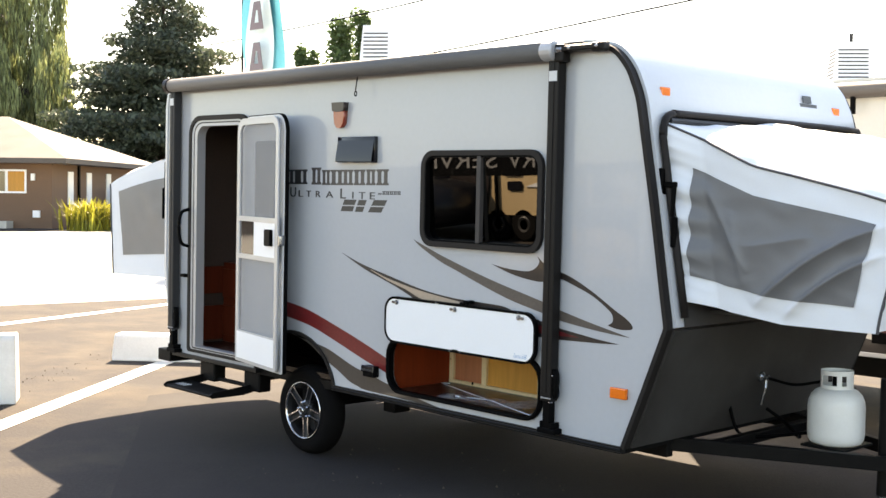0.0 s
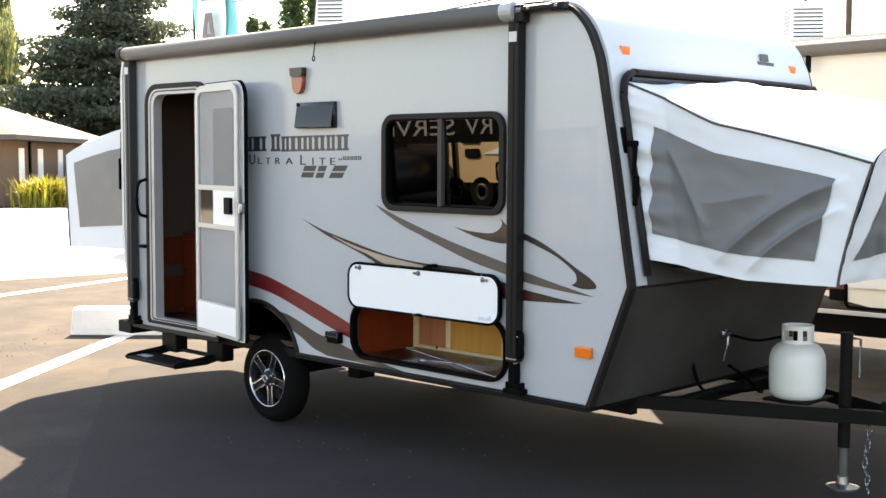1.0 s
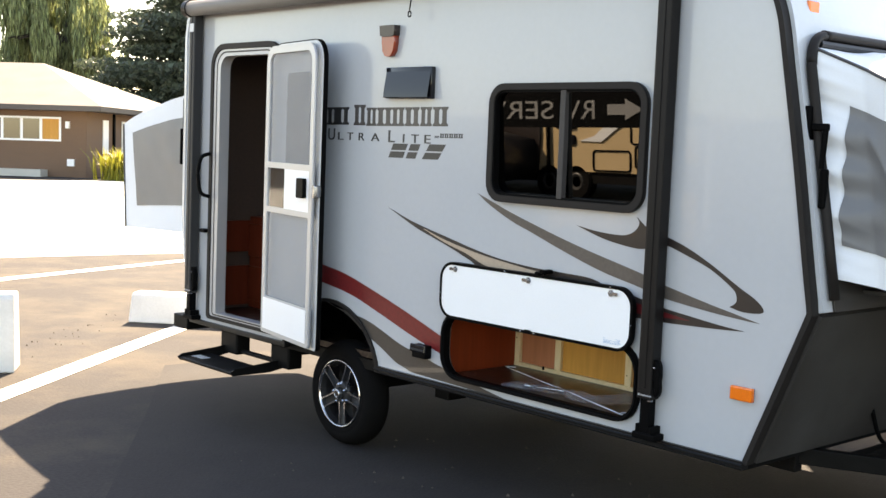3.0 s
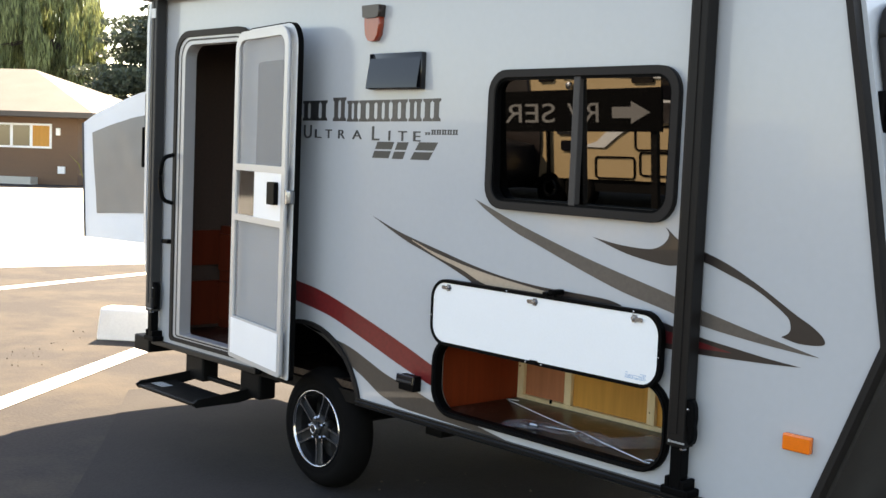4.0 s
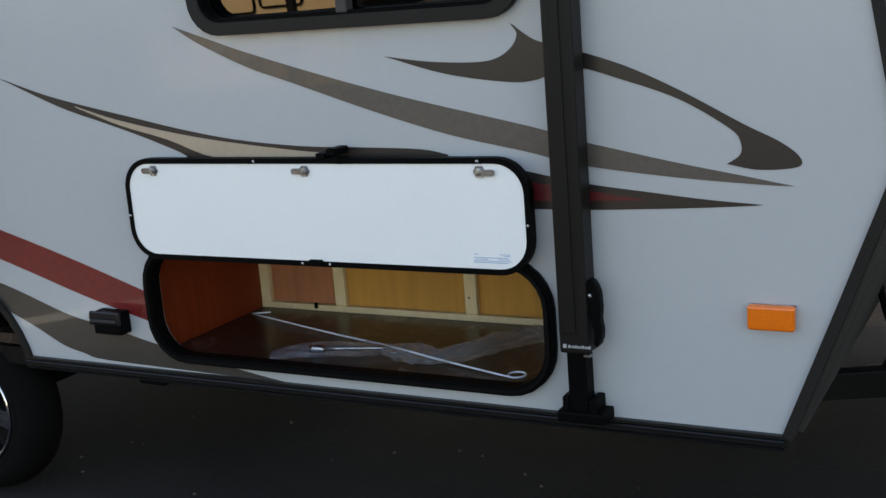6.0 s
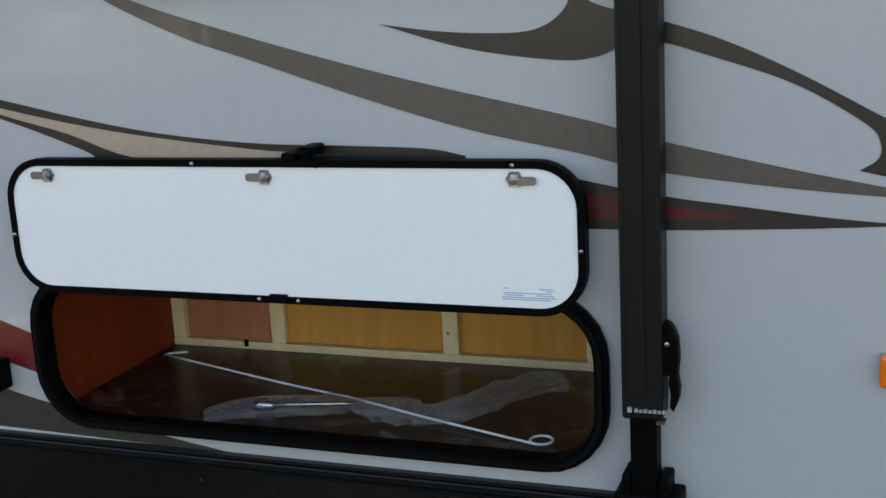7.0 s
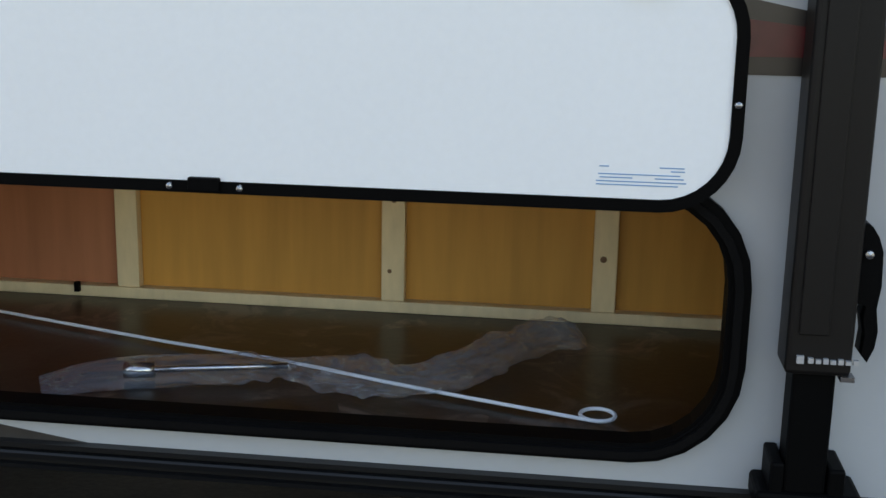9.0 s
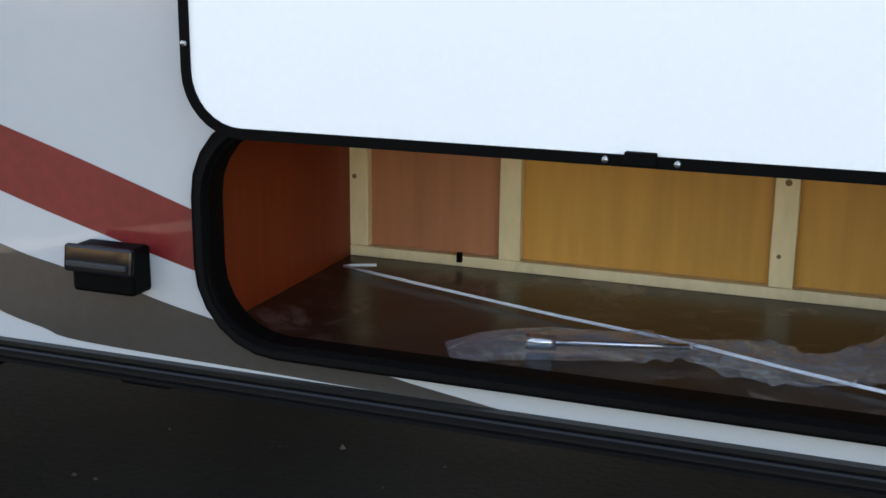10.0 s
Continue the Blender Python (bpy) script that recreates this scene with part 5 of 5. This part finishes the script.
roof_ac(pose(-6.85, 6.52, 3.72, 0, 0, -50) @ Matrix.Diagonal((1.2, 1.2, 1.8, 1.0)))

# tall feather flag
FLAG = mat("teal_flag_cloth", (0.12, 0.5, 0.58), 0.7, 0, 0.15, 1.5, 60, 0.001)
flag = thing("feather_flag", "teal and white feather flag on a tall pole", "flag", pose(-20.6, 14.0, 0))
part("pole", rod([(-0.75, 0, 0), (-0.75, 0, 5.5), (-0.74, 0, 8.3)], 0.035, 8), FRAME_BLACK, flag)
part("cloth", grid(lambda u, v: Vector((-0.72 + 1.75 * u + 0.1 * math.sin(2 * v), 0.12 * math.sin(5 * u + 7 * v), 3.2 + 5.0 * v)), 16, 40), FLAG, flag, "teal flag cloth", True)
part("cloth_panel", grid(lambda u, v: Vector((-0.3 + 1.0 * u + 0.06 * math.sin(2 * v + 2), -0.07 + 0.12 * math.sin(5 * (0.2 + 0.6 * u) + 7 * v) - 0.02, 3.3 + 4.7 * v)), 10, 30), mat("pale_flag_panel", (0.6, 0.72, 0.74), 0.7, 0, 0.1, 2, 60), flag, "pale panel")
FLAG_MARK = mat("grey_flag_mark", (0.14, 0.12, 0.14), 0.7, 0, 0.1, 4, 60)
for z in (6.3, 5.2, 4.0):
    plate("mark", [(-0.0, z), (0.62, z), (0.46, z + 0.75), (0.18, z + 0.75)], [[(0.2, z + 0.18), (0.42, z + 0.18), (0.36, z + 0.52), (0.27, z + 0.52)]], -0.28, -0.26, FLAG_MARK, flag)

# brown house
BROWN_WALL = mat("brown_siding", (0.16, 0.095, 0.06), 0.8, 0, 0.12, 0.8, 10, 0.003, stretch=(1, 1, 6))
SHINGLE = mat("pale_shingle", (0.085, 0.075, 0.068), 0.85, 0, 0.12, 1.0, 8, 0.004)
house = thing("house", "low brown house with a pale hip roof", "house", pose(-50.0, 22.2, 0, 0, 0, -48))
part("wall", box(-13, 0, -22, 0, 0, 3.4), BROWN_WALL, house, "brown board wall")
rf = bmesh.new()
e = [rf.verts.new(c) for c in ((-14.2, -23.2, 3.25), (1.2, -23.2, 3.25), (1.2, 1.2, 3.25), (-14.2, 1.2, 3.25))]
e2 = [rf.verts.new(c) for c in ((-14.2, -23.2, 3.5), (1.2, -23.2, 3.5), (1.2, 1.2, 3.5), (-14.2, 1.2, 3.5))]
r1, r2 = rf.verts.new((-6.5, -16, 6.0)), rf.verts.new((-6.5, -5.2, 6.0))
rf.faces.new(e)
for i in range(4):
    rf.faces.new((e[i], e[(i + 1) % 4], e2[(i + 1) % 4], e2[i]))
rf.faces.new((e2[0], e2[1], r1))
rf.faces.new((e2[1], e2[2], r2, r1))
rf.faces.new((e2[2], e2[3], r2))
rf.faces.new((e2[3], e2[0], r1, r2))
part("roof", rf, SHINGLE, house, "pale shingle hip roof")
wnd = part("window", box(0.0, 0.06, -5.4, -1.3, 1.75, 2.95, 0.01), WHITE_PLASTIC, house, "long white window")
for k in range(4):
    part("pane", box(0.055, 0.07, -5.25 + 1.0 * k, -4.4 + 1.0 * k, 1.85, 2.85), GLASS if k < 3 else PLY, wnd)
for x in (-2.0, -4.6, -7.6):
    part("window", box(x - 0.7, x, 0.0, 0.06, 1.2, 2.9, 0.01), WHITE_PLASTIC, house)
part("downpipe", box(-3.5, -3.35, 0.0, 0.12, 0, 3.3), BLACK, house)
part("wall_box", box(0, 0.12, -0.95, -0.6, 0.55, 0.9), WHITE_PLASTIC, house)
part("wall_lamp", box(0, 0.15, -1.05, -0.85, 2.4, 2.75, 0.02), WHITE_PLASTIC, house)
part("step", box(0, 0.8, -8, -2, 0, 0.35), CONCRETE, house)
fence = thing("fence", "dark blue board fence beside the house", "fence", pose(-62, 30, 0))
for k in range(16):
    part("board", box(0.9 * k, 0.9 * k + 0.86, 0, 0.08, 0, 2.3), mat("blue_fence", (0.03, 0.05, 0.09), 0.7) if k == 0 else bpy.data.materials["blue_fence"], fence)


def crown(rng, blobs, count, size, droop=0.0, flat=1.0):
    """Many small leaf tufts spread through ellipsoids, denser outside."""
    verts, faces = [], []
    total = sum(b[3] * b[4] * b[5] for b in blobs)
    for cx, cy, cz, rx, ry, rz in blobs:
        for _ in range(max(8, int(count * rx * ry * rz / total))):
            v = Vector((rng.gauss(0, 1), rng.gauss(0, 1), rng.gauss(0, 1))).normalized() * (rng.random() ** 0.45)
            p = Vector((cx + v.x * rx, cy + v.y * ry, cz + v.z * rz))
            s = size * rng.uniform(0.5, 1.4)
            a = Vector((rng.uniform(-1, 1), rng.uniform(-1, 1), rng.uniform(-1, 1) * flat)).normalized() * s
            b = Vector((rng.uniform(-1, 1), rng.uniform(-1, 1), rng.uniform(-1, 1) * flat)).normalized() * s * 0.7
            if droop:
                a = Vector((rng.uniform(-0.2, 0.2), rng.uniform(-0.2, 0.2), -1)) * s * droop
            i = len(verts)
            verts += [p - a * 0.5, p + b * 0.5, p + a * 0.6, p - b * 0.5]
            faces.append((i, i + 1, i + 2, i + 3))
    me = bpy.data.meshes.new("crown")
    me.from_pydata([tuple(v) for v in verts], [], faces)
    return me


BARK = mat("bark", (0.07, 0.05, 0.035), 0.9, 0, 0.25, 3, 20, 0.02)
DARK_LEAF = leafy("conifer_needles", (0.07, 0.09, 0.058), 0.45)
WILLOW_LEAF = leafy("willow_leaves", (0.25, 0.28, 0.12), 0.7)
POPLAR_LEAF = leafy("poplar_leaves", (0.09, 0.14, 0.05), 0.4)
GRASS_LEAF = leafy("yellow_shrub_leaves", (0.3, 0.28, 0.035))


def tree(kind, x, y, h, r, leaf, label, seed):
    rng = random.Random(seed)
    t = thing("tree", label, "tree", pose(x, y, 0))
    trunk = rod([(0, 0, 0), (0.15, 0.1, h * 0.3), (0, 0.1, h * 0.6), (0, 0, h * 0.93)], 0.3, 10, radii=[h * 0.025, h * 0.018, h * 0.012, 0.05])
    blobs = []
    if kind == "conifer":
        for k in range(64):
            f = k / 63
            rad = r * (1 - f) ** 0.75 * (0.55 + 0.45 * rng.random()) + 0.35
            a = k * 2.4 + rng.uniform(-0.4, 0.4)
            z = h * (0.14 + 0.84 * f)
            q = rad * 0.55
            blobs.append((q * 1.15 * math.cos(a), q * 1.15 * math.sin(a), z - 0.06 * rad, rad * 0.58, rad * 0.58, h * 0.02 + 0.22))
            rod([(0, 0, z), (q * 1.5 * math.cos(a), q * 1.5 * math.sin(a), z + 0.2)], 0.05, 5, trunk)
        me = crown(rng, blobs, 70000, 0.38)
    elif kind == "willow":
        for k in range(60):
            a, f = k * 2.4, (k % 12) / 12
            q = r * (0.2 + 0.75 * rng.random())
            blobs.append((q * math.cos(a), q * math.sin(a), h * (0.5 + 0.42 * rng.random()) - 0.12 * q, r * 0.13, r * 0.13, h * (0.10 + 0.13 * rng.random())))
            rod([(0, 0, h * 0.4), (q * 0.5 * math.cos(a), q * 0.5 * math.sin(a), h * 0.75), (q * math.cos(a), q * math.sin(a), h * 0.7)], 0.07, 5, trunk)
        me = crown(rng, blobs, 34000, 0.2, 3.6)
    else:
        for k in range(26):
            a = k * 2.4
            q = r * 0.6 * rng.random()
            z = h * (0.25 + 0.7 * k / 26)
            blobs.append((q * math.cos(a), q * math.sin(a), z, r * 0.5, r * 0.5, h * 0.07))
            rod([(0, 0, z - 0.5), (q * math.cos(a), q * math.sin(a), z)], 0.05, 5, trunk)
        me = crown(rng, blobs, 6000, 0.4)
    part("trunk", trunk, BARK, t)
    c = link("crown", me, leaf, t)
    c["kind"] = "stuff"
    return t


tree("conifer", -78, 45, 20.5, 10.5, DARK_LEAF, "tall dark green conifer behind the lot", 3)
tree("willow", -103, 42, 24, 6.4, WILLOW_LEAF, "large drooping light green willow", 5)
tree("willow", -98, 43, 15, 6, WILLOW_LEAF, "drooping yellow-green willow behind the house", 8)
tree("conifer", -98, 62, 14, 7, DARK_LEAF, "dark conifer beyond the house", 9)
tree("poplar", -74, 60, 17.8, 2.4, POPLAR_LEAF, "slim poplar seen over the trailer roof", 11)
tree("poplar", -71, 60, 18.2, 1.4, POPLAR_LEAF, "slim poplar seen over the trailer roof", 12)
tree("poplar", -79, 60, 15.6, 1.2, POPLAR_LEAF, "slim poplar seen over the trailer roof", 13)
for k, (x, y) in enumerate(((-46.5, 22.5), (-45.0, 24.2), (-46.8, 25.6), (-44.5, 26.5))):
    rng = random.Random(40 + k)
    gv, gf = [], []
    for _ in range(900):
        a, lean, tall = rng.uniform(0, 6.28), rng.uniform(0.1, 0.9), rng.uniform(0.7, 1.75)
        bx, by = rng.gauss(0, 0.45), rng.gauss(0, 0.45)
        c, d = math.cos(a), math.sin(a)
        i = len(gv)
        gv += [(bx - 0.03 * d, by + 0.03 * c, 0), (bx + 0.03 * d, by - 0.03 * c, 0), (bx + c * lean * 0.5 + 0.035 * d, by + d * lean * 0.5 - 0.035 * c, tall * 0.65), (bx + c * lean * 0.5 - 0.035 * d, by + d * lean * 0.5 + 0.035 * c, tall * 0.65), (bx + c * lean * 1.2, by + d * lean * 1.2, tall * rng.uniform(0.7, 1.0))]
        gf += [(i, i + 1, i + 2, i + 3), (i + 3, i + 2, i + 4)]
    me = bpy.data.meshes.new("shrub")
    me.from_pydata(gv, [], gf)
    ob = link("shrub", me, GRASS_LEAF)
    ob.matrix_basis = pose(x, y, 0)
    tagged(ob, "yellow-green ornamental grass clump by the house", "shrub", "shrubs by the house")
hedge = link("far_woods", crown(random.Random(77), [(0, 7 * k, 2.6 + 1.5 * math.sin(k * 1.7), 3.5, 4.5, 3.0 + math.sin(k)) for k in range(26)], 16000, 0.6), DARK_LEAF)
hedge.matrix_basis = pose(-116, -30, 0)
tagged(hedge, "dark band of far trees behind the lot", "woods", kind="stuff")
for z, y, dx in ((14.2, 50, 0), (11.0, 52, 0)):
    tagged(part("power_line", rod(curve_through([(-140, y, z + 1.5), (-100, y, z), (-60, y, z + 0.6), (-20, y, z + 3)], 8), 0.06, 5), FRAME_BLACK), "thin black overhead power line", "cable", "overhead lines")
for x in (-140, -20):
    pole = thing("utility_pole", "dark wooden utility pole carrying lines", "pole", pose(x, 51, 0), "utility poles")
    part("shaft", rod([(0, 0, 0), (0, 0, 18.5)], 0.16, 8), BARK, pole)
    part("cross_arm", box(-0.08, 0.08, -1.3, 1.3, 15.8, 16.0), BARK, pole)

# ---------------------------------------------------------------- behind the camera, seen in the panes
TANRV = mat("tan_rv_skin", (0.45, 0.335, 0.19), 0.35, 0, 0.04, 1, 40)
rv = thing("fifth_wheel_trailer", "tan fifth-wheel trailer across the lot", "trailer", pose(-5.4, -11.2, 0))


def rv_plate(name, outline, y0, material, label=""):
    return plate(name, outline, [], y0, y0 + 0.03, material, rv, label)


plate("body", [(-9.5, 0.5), (-0.1, 0.5), (0.0, 0.6), (0.0, 2.42), (-0.25, 2.5), (-9.5, 2.5)], [], -2.4, 0.0, TANRV, rv, "tan body")
part("roof_edge", box(-9.5, -0.02, -0.02, 0.03, 2.46, 2.53, 0.01), LEAF_WHITE, rv, "pale roof edge moulding")
part("corner_post", box(-0.1, 0.015, -0.02, 0.03, 0.55, 2.46, 0.01), LEAF_WHITE, rv, "pale corner moulding")
part("awning", rod([(-1.9, 0.08, 2.33), (-0.12, 0.08, 2.45)], 0.05, 10), BLACK, rv, "rolled dark awning")
rv_plate("swoosh", [(-2.74, 1.03), (-2.4, 1.12), (-2.06, 1.38), (-1.7, 1.35), (-1.95, 1.22), (-2.25, 1.02)], 0.0, LEAF_WHITE, "white swoosh")
rv_plate("swoosh", [(-3.0, 2.2), (-1.6, 2.32), (-0.1, 2.36), (-0.1, 1.98), (-0.7, 2.06), (-1.8, 2.14)], 0.0, LEAF_WHITE, "white swoosh")
rv_plate("band", [(-3.9, 1.42), (-2.3, 1.47), (-1.3, 1.44), (-0.6, 1.36), (-0.1, 1.2), (-0.1, 1.68), (-1.1, 1.72), (-3.9, 1.74)], 0.004, BROWN, "dark brown wavy band")
rv_plate("pinstripe", [(-1.7, 1.74), (-0.1, 1.7), (-0.1, 1.73), (-1.7, 1.78)], 0.006, LEAF_WHITE)
# Plates at -1.1 and -1.67 paint in grey shadowy shapes; no windows there.
for x0, x1, z0, z1 in ((-3.67, -3.34, 2.1, 2.41), (-3.16, -2.75, 2.15, 2.42), (-3.28, -2.83, 1.23, 1.44), (-3.19, -2.84, 0.96, 1.13), (-0.63, -0.36, 0.66, 0.9), (-1.1, -0.62, 1.75, 2.34), (-1.67, -1.25, 2.03, 2.38), (-7.4, -6.2, 1.3, 2.1)):
    plate("window", rrect(x0, x1, z0, z1, 0.04), [], 0.0, 0.035, GLOSS_BLACK, rv, "black plate, for windows and for painted shadowy shapes")
part("lamp", lathe([(0.07, 0.0), (0.06, 0.03), (0.02, 0.045)], 16, pose(-2.98, 0.03, 2.03, -90, 0, 0)), STEEL, rv, "round chrome lamp")
for x0, x1, z0, z1 in ((-2.45, -1.65, 0.53, 0.87), (-1.54, -0.83, 0.59, 0.95), (-1.63, -0.71, 0.99, 1.36)):
    part("hatch_line", ribbon(rrect(x0, x1, z0, z1, 0.06), 0.014, 0.0, 0.02, True), BLACK, rv)
for x in (-3.47, -0.14):
    part("awning_arm", box(x - 0.025, x + 0.025, 0.02, 0.07, 0.45, 2.4 if x > -1 else 1.4, 0.005), BLACK, rv)
plate("rear_band", [(-9.52, 0.48), (-3.75, 0.48), (-3.66, 1.1), (-3.66, 1.4), (-3.9, 1.8), (-3.95, 2.45), (-9.52, 2.45)], [], -0.2, 0.045, BROWN, rv, "dark brown body side")
part("underbody", box(-9.4, 0.0, -2.3, -0.05, 0.3, 0.5), FRAME_BLACK, rv)
for x in (-2.85, -3.5):
    w3 = part("wheel", lathe([(0.18, 0.1), (0.28, 0.1), (0.32, 0.07), (0.32, -0.07), (0.28, -0.1)], 30, pose(x, -0.1, 0.32, 90, 0, 180)), RUBBER, rv)
    part("rim", lathe([(0.05, 0.09), (0.14, 0.11), (0.16, 0.1)], 20, pose(x, -0.1, 0.32, 90, 0, 180)), GUNMETAL, w3)
for x in (-8.5, -0.6):
    part("leg", box(x, x + 0.1, -1.2, -1.1, 0, 0.5), FRAME_BLACK, rv)
sign = thing("service_sign", "long black sign with grey lettering and an arrow", "sign", pose(-4.1, -8.0, 0))
part("board", box(-7.2, 0.05, -0.03, 0.0, 1.44, 1.98, 0.004), BLACK, sign)
SIGN_GREY = mat("sign_grey", (0.16, 0.16, 0.16), 0.7, 0, 0.08, 6, 60)
BACK = Matrix(((-1, 0, 0, 0), (0, 0, 1, 0), (0, 1, 0, 0), (0, 0, 0, 1)))
text_fit("lettering", "RV", 0.54, 0.36, Matrix.Translation((-0.94, 0.004, 1.56)) @ BACK, SIGN_GREY, sign, "grey lettering")
text_fit("lettering", "SERVICE", 2.15, 0.36, Matrix.Translation((-1.70, 0.004, 1.56)) @ BACK, SIGN_GREY, sign, "grey lettering")
plate("arrow", [(-0.12, 1.68), (-0.42, 1.82), (-0.42, 1.75), (-0.72, 1.75), (-0.72, 1.61), (-0.42, 1.61), (-0.42, 1.54)], [], 0.003, 0.006, SIGN_GREY, sign, "grey arrow")
for x in (-7.0, -3.6, -0.1):
    part("post", box(x - 0.05, x + 0.05, -0.09, -0.03, 0, 1.92, 0.004), FRAME_BLACK, sign)

van = thing("parked_van", "dark grey van parked across the lot", "van", pose(-11.6, -9.6, 0))
plate("body", [(-2.4, 0.35), (2.3, 0.35), (2.45, 0.6), (2.4, 1.05), (1.5, 1.2), (0.9, 1.95), (-2.2, 2.0), (-2.45, 1.6)], [], -1.8, 0.0, mat("dark_van_paint", (0.02, 0.02, 0.022), 0.3, 0, 0.05, 2, 40), van, "dark body")
plate("window", [(-0.2, 1.25), (1.25, 1.25), (0.82, 1.85), (-0.2, 1.85)], [], 0.0, 0.01, GLOSS_BLACK, van)
for x in (-1.5, 1.5):
    part("wheel", lathe([(0.05, 0.11), (0.2, 0.12), (0.3, 0.12), (0.34, 0.08), (0.34, -0.08), (0.3, -0.1)], 28, pose(x, -0.12, 0.34, 90, 0, 180)), RUBBER, van)

rng = random.Random(5)
gv, gf = [], []
for _ in range(120):
    f = rng.random()
    x, y = -5.7 + 2.6 * f + rng.gauss(0, 0.12), 1.35 - 2.5 * f + rng.gauss(0, 0.12)
    if rng.random() < 0.12:
        x, y = rng.uniform(-5, -1.5), rng.uniform(-2.5, 1.0)
    if rng.random() < 0.5:
        x, y = rng.uniform(-0.6, 2.2), rng.uniform(-0.7, 0.9)
    s = rng.uniform(0.003, 0.013)
    i = len(gv)
    gv += [(x - s, y, 0), (x, y - s * 0.8, 0), (x + s, y + 0.3 * s, 0), (x + 0.2 * s, y + s, 0), (x, y, 0.004 + s * rng.uniform(0.5, 1.1))]
    gf += [(i, i + 1, i + 4), (i + 1, i + 2, i + 4), (i + 2, i + 3, i + 4), (i + 3, i, i + 4)]
me = bpy.data.meshes.new("loose_gravel")
me.from_pydata(gv, [], gf)
tagged(link("loose_gravel", me, mat("gravel_stone", (0.085, 0.07, 0.055), 0.9, 0, 0.4, 8, 60)), "loose gravel and grit on the asphalt", "gravel", kind="stuff")
